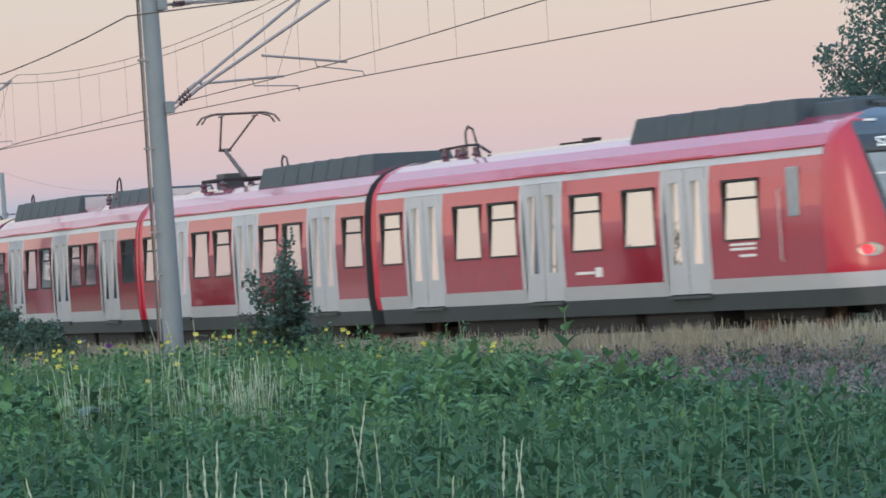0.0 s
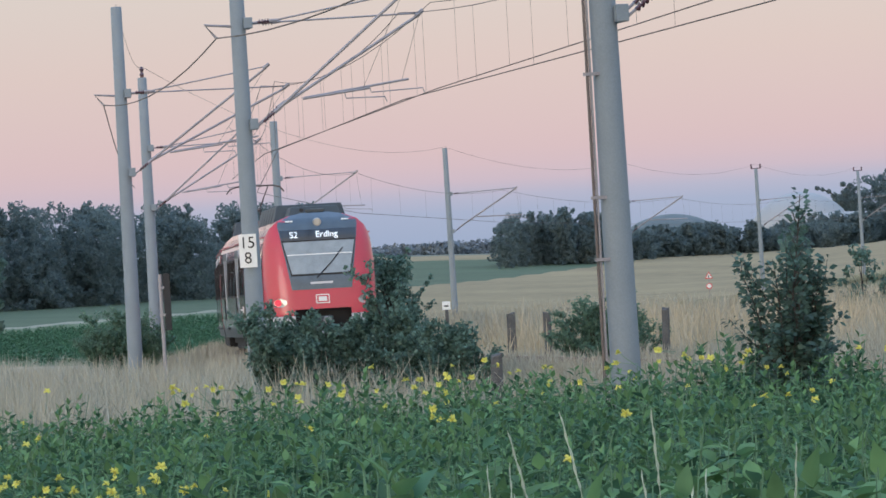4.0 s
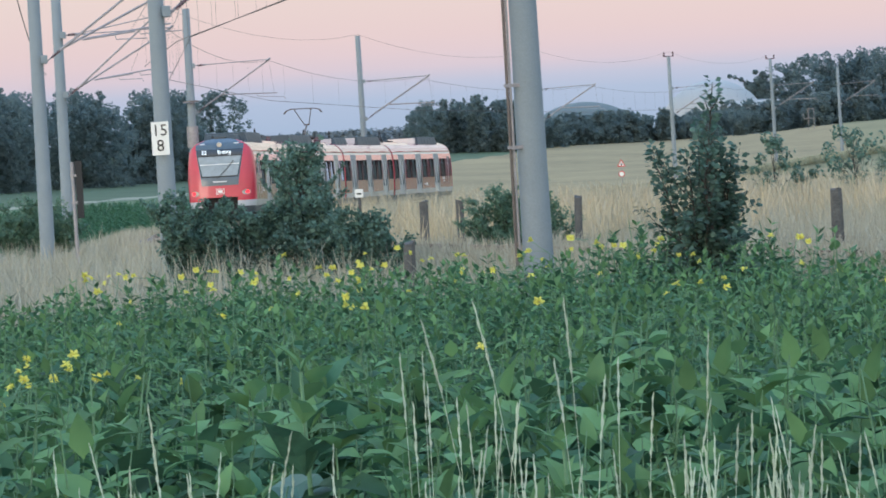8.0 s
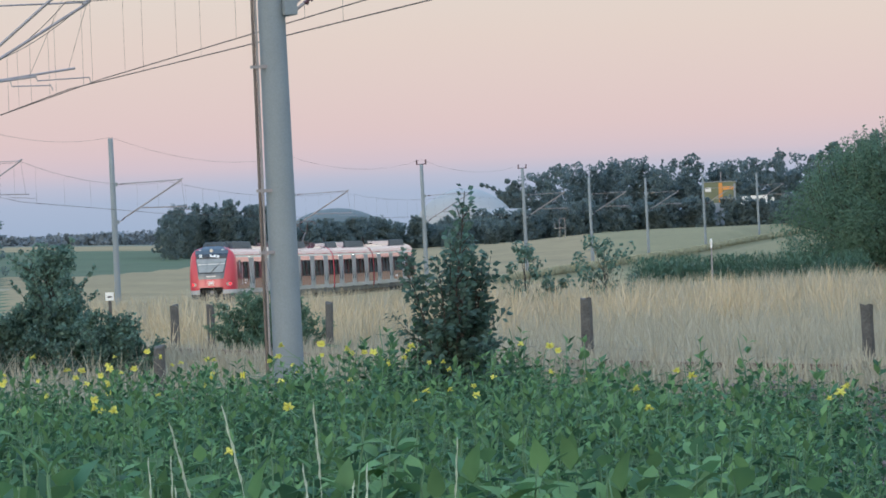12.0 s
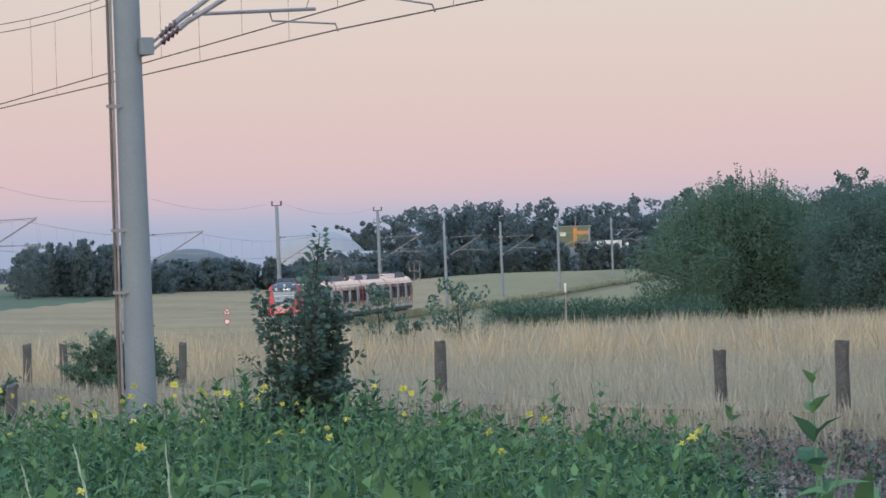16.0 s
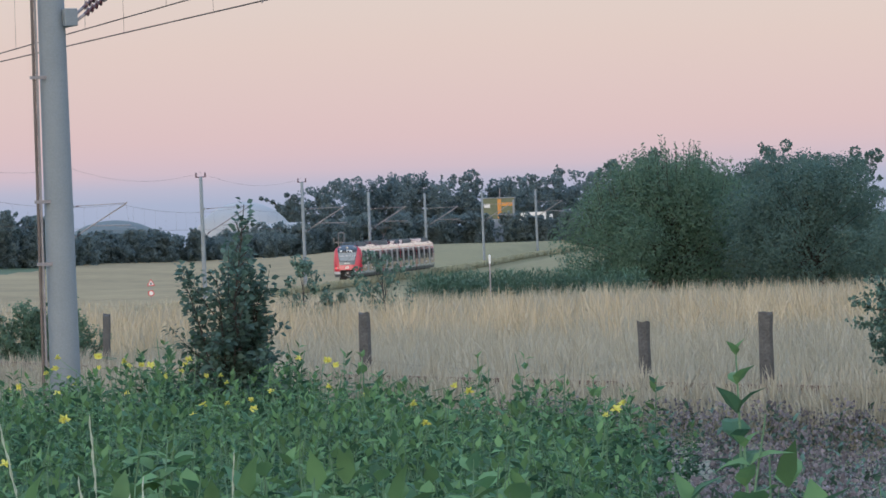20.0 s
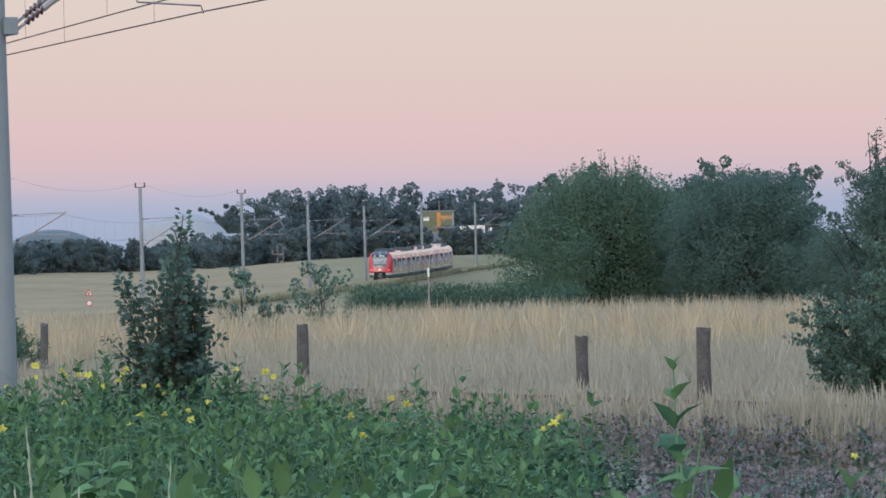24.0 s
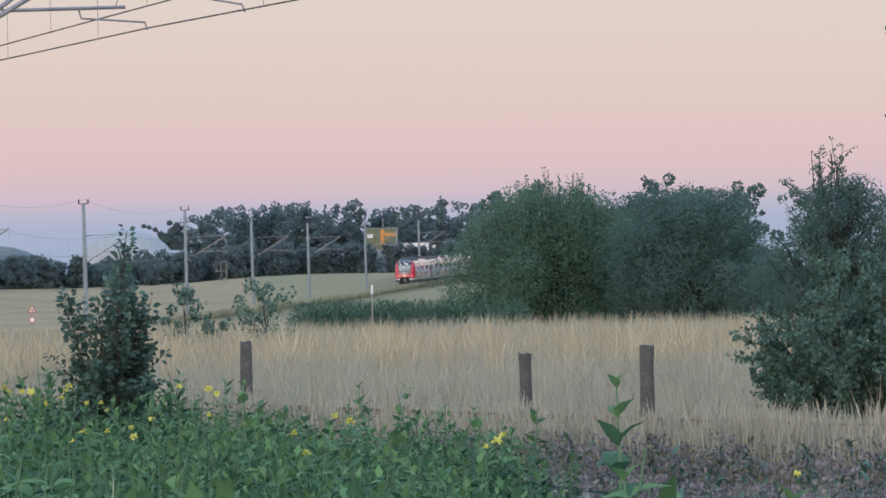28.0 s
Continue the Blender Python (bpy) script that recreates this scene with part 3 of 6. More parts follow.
def build_wires():
    sup = [-70] + [q for q, _ in MASTS] + [600]
    first = [Vector((18.5, 8.0, 5.47)), Vector((-1.72, 58.0, 5.565)), Vector((-11.93, 88.0, 5.69)), Vector((-18.8, 111.5, 5.55))] + [line(q, 0.35 if i % 2 else -0.1, 5.75) for i, q in enumerate(sup[4:])]
    second = [Vector((11.5, 8.0, 5.97)), Vector((-0.9, 55.9, 5.93)), Vector((-11.2, 88.0, 5.88)), Vector((-19.2, 111.5, 5.45)), line(sup[4], -1.0, 6.3)]
    con = thing("overhead_line", "contact wires and sagging carrier wires with droppers over the track", "wires")
    for low in (first, second):      # the wires of two sections overlap on four spans
        for a, b, p, q in zip(sup[:-1], sup[1:], low[:-1], low[1:]):
            n = 13
            u = np.linspace(0, 1, n)
            pc = [p.lerp(q, k) for k in u]
            pm = [c + Vector((0, 0, 1.95 - 2.2 * k * (1 - k))) for c, k in zip(pc, u)]
            part("contact_wire", Mesh().tube(pc, 0.012, 5), M_wire, con)
            part("carrier_wire", Mesh().tube(pm, 0.009, 5), M_wire, con)
            if a < 330:
                for j in range(1, n - 1, 2 if b - a < 50 else 1):
                    part("dropper", Mesh().tube([pc[j], pm[j]], 0.0032, 4), M_wire, con)
    top = thing("feeder_line", "thin feeder cable slung between the mast heads", "wires")
    heads = [p for q, p in MASTS if 35 < q < 345]
    heads.pop(2)
    for p, q in zip(heads[:-1], heads[1:]):
        u, sag = np.linspace(0, 1, 12), 0.016 * (q - p).length
        part("cable", Mesh().tube([p.lerp(q, k) - Vector((0, 0, 4 * sag * k * (1 - k))) for k in u], 0.007, 5), M_wire, top)
    back = thing("return_line", "dark return cable hung behind the masts", "wires")
    pts = [ob_.matrix_world @ Vector((-0.5, 0, ob_["rail"] + z_)) for ob_, z_ in ((mast_a, 7.1), (mast_b, 7.35), (mast_c, 7.35), (mast_d, 6.2))]
    pts.insert(0, line(-75, -4.2, 7.1))
    for p, q in zip(pts[:-1], pts[1:]):
        part("cable", Mesh().tube([p.lerp(q, k) - Vector((0, 0, 1.8 * k * (1 - k))) for k in np.linspace(0, 1, 10)], 0.016, 5), M_wire, back)


build_wires()


# ---- the train ----
SIDE = [(0.50, 1.42), (0.80, 1.46), (1.06, 1.50), (1.72, 1.51), (2.22, 1.51), (2.76, 1.48), (3.06, 1.44), (3.20, 1.40), (3.42, 1.27), (3.60, 1.06), (3.73, 0.75), (3.80, 0.38), (3.82, 0.0)]
END_WIN = [(3.05, 4.25), (6.65, 7.8), (8.65, 9.8), (12.0, 13.15), (13.5, 14.65), (17.02, 17.95)]
END_DOOR = [(4.86, 6.32), (10.28, 11.74), (15.3, 16.76)]
MID_WIN = [(0.4, 1.5), (4.0, 5.1), (5.5, 6.6), (8.6, 9.7), (10.1, 11.2), (13.7, 14.8)]
MID_DOOR = [(2.08, 3.54), (6.87, 8.33), (11.66, 13.12)]


def half_width(z):
    return float(np.interp(z, [p[0] for p in SIDE], [p[1] for p in SIDE]))


def nose_x(y, z):
    """The front's depth at a place across it: leaning back, with rounded corners."""
    w = max(half_width(min(z, 3.3)), 0.01)
    x0 = float(np.interp(z, [0.3, 1.2, 2.0, 3.2, 3.6, 3.82], [0.0, 0.0, 0.08, 0.38, 0.56, 0.95]))
    sn = min(abs(y) / w, 1.0) ** (1 / 0.5)
    return 1.0 - (1.0 - x0) * max(1 - sn * sn, 0.0) ** 0.42


def patch(z0, z1, wide0, wide1, proud, n=14, k=8, y_mid=0.0):
    """A panel lying on the curved front: half widths at its foot and head."""
    q = Mesh()
    rows = []
    for j in range(k + 1):
        z = z0 + (z1 - z0) * j / k
        w = min(wide0 + (wide1 - wide0) * j / k, half_width(z) - 0.05)
        rows.append([(nose_x(y_mid + w * (2 * i / n - 1), z) - proud, y_mid + w * (2 * i / n - 1), z) for i in range(n + 1)])
    back = [[(x + 0.03, y, z) for x, y, z in r] for r in rows]
    m = n + 1
    fl = [p for r in rows for p in r]
    q.add(fl, [(j * m + i, j * m + i + 1, (j + 1) * m + i + 1, (j + 1) * m + i) for j in range(k) for i in range(n)])
    rim = rows[0] + [r[-1] for r in rows[1:]] + rows[-1][::-1][1:] + [r[0] for r in rows[::-1][1:-1]]
    rimb = back[0] + [r[-1] for r in back[1:]] + back[-1][::-1][1:] + [r[0] for r in back[::-1][1:-1]]
    c = len(rim)
    q.add(rim + rimb, [(i, (i + 1) % c, c + (i + 1) % c, c + i) for i in range(c)])
    return q


def leaning_pane(a, b, sd, y0, y1, z0, z1):
    """A pane that follows the lean of the car's side."""
    v = [(x, sd * (y - t), z) for t in (0, 0.012) for x, y, z in ((a, y0, z0), (b, y0, z0), (b, y1, z1), (a, y1, z1))]
    return Mesh().add(v, [(0, 1, 2, 3), (7, 6, 5, 4), (0, 1, 5, 4), (1, 2, 6, 5), (2, 3, 7, 6), (3, 0, 4, 7)])


def car_body(car, x0, x1, wins, doors):
    cuts = sorted({x0, x1, *[v for w in wins for v in w], *[v for d in doors for v in d], *[d[0] - 0.13 for d in doors], *[d[1] + 0.13 for d in doors]})
    shell, inner = Mesh(), Mesh()
    for sd in (1, -1):
        for a, b in zip(cuts[:-1], cuts[1:]):
            mid = (a + b) / 2
            in_win = any(w[0] < mid < w[1] for w in wins)
            in_door = any(d[0] < mid < d[1] for d in doors)
            by_door = any(d[0] - 0.14 < mid < d[1] + 0.14 for d in doors)
            for (z0, y0), (z1, y1) in zip(SIDE[:-1], SIDE[1:]):
                if in_win and 1.7 < z0 < 2.7 or in_door and 0.75 < z0 < 2.8:
                    continue
                mat = 2 if z0 < 0.7 else (1 if z0 < 1.0 else (1 if by_door and z0 < 3.0 else (0 if z0 < 3.0 else (1 if z0 < 3.1 else 3))))
                shell.add([(a, sd * y0, z0), (b, sd * y0, z0), (b, sd * y1, z1), (a, sd * y1, z1)], [(0, 1, 2, 3)], mat)
                if z0 < 3.1 and z0 > 0.75:
                    inner.add([(a, sd * (y0 - 0.08), z0), (b, sd * (y0 - 0.08), z0), (b, sd * (y1 - 0.08), z1), (a, sd * (y1 - 0.08), z1)], [(0, 1, 2, 3)])
    for x in (x0, x1):
        ring = [(x, y, z) for z, y in SIDE] + [(x, -y, z) for z, y in SIDE[::-1][1:]]
        shell.add(ring, [tuple(range(len(ring)))], 2)
    part("body", shell, [M_redlt, M_lgrey, M_dgrey, M_roof], car, "red body shell with light grey stripes", smooth=True)
    inner.add([(x0, -1.4, 1.0), (x1, -1.4, 1.0), (x1, 1.4, 1.0), (x0, 1.4, 1.0)], [(0, 1, 2, 3)])
    inner.add([(x0, -1.34, 3.08), (x1, -1.34, 3.08), (x1, 1.34, 3.08), (x0, 1.34, 3.08)], [(0, 1, 2, 3)])
    part("interior", inner, M_inner, car, "pale interior lining")
    for y in (-0.5, 0.5):
        part("ceiling_lamp", Mesh().box(x0 + 0.5, x1 - 0.5, y - 0.09, y + 0.09, 3.03, 3.07), M_lampstrip, car)
    for sd in (1, -1):
        for i, (a, b) in enumerate(wins):
            fr = Mesh()
            y = 1.515
            for q0, q1, r0, r1 in ((a - 0.015, b + 0.015, 1.70, 1.738), (a - 0.015, b + 0.015, 2.728, 2.78), (a - 0.015, a + 0.025, 1.738, 2.728), (b - 0.025, b + 0.015, 1.738, 2.728)):
                fr.box(q0, q1, min(sd * (y - 0.1), sd * y), max(sd * (y - 0.1), sd * y), r0, r1)
            if i % 3 != 1:
                fr.box(a + 0.03, b - 0.03, min(sd * (y - 0.06), sd * (y - 0.005)), max(sd * (y - 0.06), sd * (y - 0.005)), 2.42, 2.46)
            w = part("window", fr, M_black, car, "rubber-framed side window")
            part("pane", leaning_pane(a, b, sd, 1.508, 1.456, 1.72, 2.75), M_glass, w)
        for a, b in doors:
            mid = (a + b) / 2
            for c, d in ((a, mid - 0.012), (mid + 0.012, b)):
                leaf = Mesh()
                u0, u1 = c + (d - c) * 0.3, c + (d - c) * 0.72
                for q0, q1, r0, r1 in ((c, d, 0.82, 1.35), (c, d, 2.82, 3.05), (c, u0, 1.35, 2.82), (u1, d, 1.35, 2.82)):
                    leaf.box(q0, q1, min(sd * 1.40, sd * 1.475), max(sd * 1.40, sd * 1.475), r0, r1)
                lf = part("door_leaf", leaf, M_lgrey, car, "light grey sliding door leaf")
                part("door_pane", leaning_pane(u0, u1, sd, 1.474, 1.414, 1.35, 2.82), M_glass, lf)
            part("door_seal", Mesh().box(mid - 0.012, mid + 0.012, min(sd * 1.42, sd * 1.47), max(sd * 1.42, sd * 1.47), 0.82, 3.05), M_black, car)
            part("door_step", Mesh().box(a, b, min(sd * 1.38, sd * 1.53), max(sd * 1.38, sd * 1.53), 0.74, 0.79), M_dgrey, car)
            part("door_hood", Mesh().box(a - 0.2, b + 0.2, min(sd * 1.3, sd * 1.44), max(sd * 1.3, sd * 1.44), 3.215, 3.245), M_red, car)
        part("gutter", Mesh().tube([(x0, sd * 1.42, 3.21), (x1, sd * 1.42, 3.21)], 0.022, 6), M_red, car)
    # seats in pairs, back to back beside the windows
    for a, b in wins:
        for y in (-0.95, 0.95):
            s = Mesh().box(a - 0.1, a + 0.05, y - 0.45, y + 0.45, 1.0, 2.05).box(a + 0.05, a + 0.5, y - 0.45, y + 0.45, 1.35, 1.5).box(b - 0.05, b + 0.1, y - 0.45, y + 0.45, 1.0, 2.05).box(b - 0.5, b - 0.05, y - 0.45, y + 0.45, 1.35, 1.5)
            part("seat_pair", s, M_seat, car, "blue upholstered seats")


def bogie(car, x):
    b = part("bogie", Mesh().box(x - 1.3, x + 1.3, -1.05, -0.9, 0.3, 0.72).box(x - 1.3, x + 1.3, 0.9, 1.05, 0.3, 0.72).box(x - 0.25, x + 0.25, -0.9, 0.9, 0.35, 0.7), M_black, car, "dark steel bogie frame", bevel=0.03)
    for dx in (-1.05, 1.05):
        for y in (-0.75, 0.75):
            part("wheel", Mesh().lathe([(0.2, -0.06), (0.42, -0.055), (0.44, -0.03), (0.425, 0.06), (0.2, 0.07)], 20, 0, "Y", (x + dx, y, 0.43)), M_rail, b, smooth=True)


def roof_box(car, x0, x1, w=1.0, z=3.62, h=0.5):
    box = part("roof_unit", Mesh().box(x0, x1, -w, w, z, z + h, taper=0.12), M_roofbox, car, "dark grey roof equipment housing", bevel=0.03)
    for i in range(1, int((x1 - x0) / 0.9)):
        x = x0 + i * 0.9
        part("housing_rib", Mesh().tube([(x, -w, z + 0.02), (x, -w + 0.12, z + h), (x, w - 0.12, z + h), (x, w, z + 0.02)], 0.014, 4), M_dgrey, box)
    part("housing_end", Mesh().box(x1 - 0.02, x1 + 0.05, -w + 0.2, w - 0.2, z + 0.05, z + h - 0.06), M_lgrey, box, "pale end panel")


def whip(car, x, y=0.3):
    """Looped high-voltage lead and insulators."""
    part("roof_lead", Mesh().tube([(x - 0.5, y, 3.75), (x - 0.35, y, 4.05), (x - 0.2, y, 4.35), (x, y, 4.42), (x + 0.12, y, 4.3), (x + 0.1, y, 3.8)], 0.025, 6), M_black, car)
    for i in range(4):
        part("roof_insulator", Mesh().lathe([(0.06, 0), (0.09, 0.05), (0.06, 0.1), (0.09, 0.15), (0.06, 0.2), (0.05, 0.3)], 8, 0, "Z", (x + 0.3 + 0.4 * i, y - 0.5 * (i % 2), 3.72)), M_insul, car)
    part("busbar", Mesh().tube([(x - 0.9, y, 3.84), (x - 0.4, y, 4.02), (x + 0.4, y - 0.2, 4.05), (x + 1.7, y - 0.2, 4.02)], 0.03, 6), M_black, car)


def pantograph(car, x):
    p = part("pantograph", Mesh().tube([(x - 0.75, -0.6, 3.98), (x + 0.75, -0.6, 3.98), (x + 0.75, 0.6, 3.98), (x - 0.75, 0.6, 3.98), (x - 0.75, -0.6, 3.98)], 0.045, 6), M_black, car, "raised single-arm pantograph")
    for dx in (-0.7, 0.7):
        for y in (-0.6, 0.6):
            part("foot_insulator", Mesh().lathe([(0.06, 3.7), (0.1, 3.76), (0.06, 3.82), (0.1, 3.88), (0.06, 3.95)], 8, 0, "Z", (x + dx, y, 0)), M_insul, p)
    part("lower_arm", Mesh().tube([(x - 0.6, 0, 4.0), (x + 0.75, 0, 4.72)], [0.06, 0.045], 8), M_pipe, p)
    part("upper_arm", Mesh().tube([(x + 0.75, 0.12, 4.72), (x - 0.35, 0.42, 5.46)], 0.024, 6).tube([(x + 0.75, -0.12, 4.72), (x - 0.35, -0.42, 5.46)], 0.024, 6).tube([(x + 0.75, -0.15, 4.72), (x + 0.75, 0.15, 4.72)], 0.04, 8), M_pipe, p)
    hd = Mesh()
    for dx in (-0.15, 0.2):
        hd.tube([(x - 0.35 + dx, -0.98, 5.30), (x - 0.35 + dx, -0.85, 5.46), (x - 0.35 + dx, -0.6, 5.53), (x - 0.35 + dx, 0.6, 5.53), (x - 0.35 + dx, 0.85, 5.46), (x - 0.35 + dx, 0.98, 5.30)], 0.025, 6)
    hd.tube([(x - 0.5, -0.42, 5.47), (x - 0.15, -0.42, 5.47)], 0.02, 6).tube([(x - 0.5, 0.42, 5.47), (x - 0.15, 0.42, 5.47)], 0.02, 6)
    part("collector_head", hd, M_pipe, p)
    part("drive_box", Mesh().box(x + 0.2, x + 0.8, -0.25, 0.25, 3.75, 4.15), M_dgrey, p, bevel=0.03)


def cab(car):
    """The rounded red front with its mask, screen, display and lamps."""
    zs = [0.50, 0.62, 0.8, 1.06, 1.22, 1.45, 1.75, 2.1, 2.5, 2.9, 3.2, 3.42, 3.6, 3.73, 3.80]
    n, sh = 48, Mesh()
    for i, z in enumerate(zs):
        w = half_width(z)
        for k in range(n + 1):
            y = -w + 2 * w * (0.5 - 0.5 * math.cos(math.pi * k / n))
            sh.v.append((nose_x(y, z) if abs(y) < w - 1e-6 else 1.0, y, z))
    m = n + 1
    for i in range(len(zs) - 1):
        for k in range(n):
            yy = abs(sh.v[i * m + k][1] + sh.v[i * m + k + 1][1]) / 2
            if yy < 0.72 and zs[i] < 1.15:
                continue
            sh.f.append((i * m + k, i * m + k + 1, (i + 1) * m + k + 1, (i + 1) * m + k))
            sh.m.append(3 if zs[i] > 3.4 and yy < 0.98 else (2 if zs[i] < 0.75 else (1 if zs[i] < 1.0 else 0)))
    sh.add([(0.95, y, 3.8) for y in (-0.38, 0.38)] + [(1.0, 0.0, 3.82)], [(0, 1, 2)], 3)
    part("nose", sh, [M_red, M_lgrey, M_dgrey, M_mask], car, "rounded bright red front end", smooth=True)
    part("mask", patch(1.74, 3.785, 0.80, 1.12, 0.012, 20, 18), M_mask, car, "slate grey front mask", smooth=True)
    part("screen_seal", patch(2.11, 3.055, 0.80, 0.995, 0.021, 16, 8), M_black, car, "black rubber windscreen seal", smooth=True)
    ws = part("windscreen", patch(2.16, 3.02, 0.77, 0.96, 0.03, 16, 8), M_screen, car, "large grey reflecting windscreen", smooth=True)
    part("sun_blind", patch(2.66, 2.69, 0.86, 0.87, 0.036, 8, 1), M_white, ws)
    part("wiper", Mesh().tube([(nose_x(0.1, 2.05) - 0.06, 0.12, 2.05), (nose_x(-0.35, 2.45) - 0.05, -0.30, 2.45), (nose_x(-0.7, 2.8) - 0.05, -0.62, 2.82)], 0.016, 6), M_black, ws)
    dp = part("display", patch(3.06, 3.34, 0.99, 1.03, 0.03, 12, 3), M_display, car, "dark destination display")
    for txt, y, sz in (("S2", 0.66, 0.24), ("Erding", -0.22, 0.235)):
        figure(txt, sz, dp, Matrix.Translation((nose_x(y, 3.2) - 0.055, y, 3.2)) @ Matrix.Rotation(radians(-90), 4, "Z") @ Matrix.Rotation(radians(90 - 14), 4, "X"), M_led, "lettering", 0.002)
    part("top_lamp", Mesh().lathe([(0.10, 0.0), (0.12, 0.06), (0.07, 0.1)], 16, 0, "X", (nose_x(0, 3.52) - 0.06, 0, 3.53)), M_chrome, car)
    for sd in (1, -1):
        part("marker", patch(3.56, 3.60, 0.1, 0.1, 0.03, 4, 1, sd * 0.75), M_white, car)
        rim = Mesh()
        cy, cz = sd * 1.13, 1.42
        x = nose_x(cy, cz)
        ring = [(nose_x(cy + 0.18 * math.cos(a), cz + 0.115 * math.sin(a)) - 0.02, cy + 0.18 * math.cos(a), cz + 0.115 * math.sin(a)) for a in np.linspace(0, math.tau, 21)[:-1]]
        rim.add(ring + [(p[0] + 0.06, p[1], p[2]) for p in ring], [(i, (i + 1) % 20, 20 + (i + 1) % 20, 20 + i) for i in range(20)] + [tuple(range(20))])
        hl = part("headlight", rim, M_chrome, car, "oval lamp unit")
        bulb = [(nose_x(cy + sd * 0.06 + 0.08 * math.cos(a), cz + 0.08 * math.sin(a)) - 0.035, cy + sd * 0.06 + 0.08 * math.cos(a), cz + 0.08 * math.sin(a)) for a in np.linspace(0, math.tau, 17)[:-1]]
        part("tail_lamp", Mesh().add(bulb + [(p[0] + 0.03, p[1], p[2]) for p in bulb], [(i, (i + 1) % 16, 16 + (i + 1) % 16, 16 + i) for i in range(16)] + [tuple(range(16))]), M_tail, hl, "glowing red tail lamp")
        part("cab_window", Mesh().box(1.72, 2.10, min(sd * 1.47, sd * 1.52), max(sd * 1.47, sd * 1.52), 2.05, 2.9), M_screen, car, "narrow cab side window", bevel=0.04)
        part("hand_rail", Mesh().tube([(2.3, sd * 1.52, 1.3), (2.3, sd * 1.56, 1.35), (2.3, sd * 1.56, 2.5), (2.3, sd * 1.52, 2.55)], 0.014, 5), M_lgrey, car)
        bars = Mesh()
        for j, (w_, z_) in enumerate(((0.85, 1.62), (0.85, 1.54), (0.55, 1.42))):
            bars.box(3.2, 3.2 + w_, min(sd * 1.508, sd * 1.516), max(sd * 1.508, sd * 1.516), z_, z_ + 0.045)
        part("side_lettering", bars, M_white, car, "pale unreadable lettering")
        part("side_emblem", Mesh().box(8.7, 8.95, min(sd * 1.506, sd * 1.516), max(sd * 1.506, sd * 1.516), 1.22, 1.40).box(9.0, 9.7, min(sd * 1.506, sd * 1.516), max(sd * 1.506, sd * 1.516), 1.28, 1.33), M_white, car)
    part("number_bars", patch(1.88, 1.94, 0.30, 0.30, 0.022, 8, 1), M_lgrey, car)
    em = part("emblem", patch(1.36, 1.60, 0.18, 0.18, 0.012, 6, 2), M_white, car, "white framed emblem")
    part("emblem_field", patch(1.385, 1.575, 0.155, 0.155, 0.02, 6, 2), M_red, em)
    part("emblem_mark", patch(1.42, 1.54, 0.11, 0.11, 0.026, 6, 2), M_white, em)
    part("coupler_recess", Mesh().box(0.45, 1.0, -0.78, 0.78, 0.38, 1.3), M_black, car)
    cp = part("coupler", Mesh().box(-0.12, 0.5, -0.24, 0.24, 0.78, 1.02).box(0.0, 0.5, -0.34, 0.34, 0.6, 0.8), M_dgrey, car, "dark automatic coupler", bevel=0.03)
    part("coupler_cone", Mesh().lathe([(0.09, -0.2), (0.12, -0.1), (0.12, 0.0)], 12, 0, "X", (0, -0.08, 0.9)), M_galv, cp)
    part("coupler_hose", Mesh().tube([(0.0, 0.2, 0.75), (-0.08, 0.1, 0.6), (0.0, -0.25, 0.52), (0.1, -0.3, 0.5)], 0.025, 6), M_lgrey, cp)
    part("rail_guard", Mesh().box(0.5, 0.62, -0.92, 0.92, 0.18, 0.4), M_black, car, bevel=0.03)


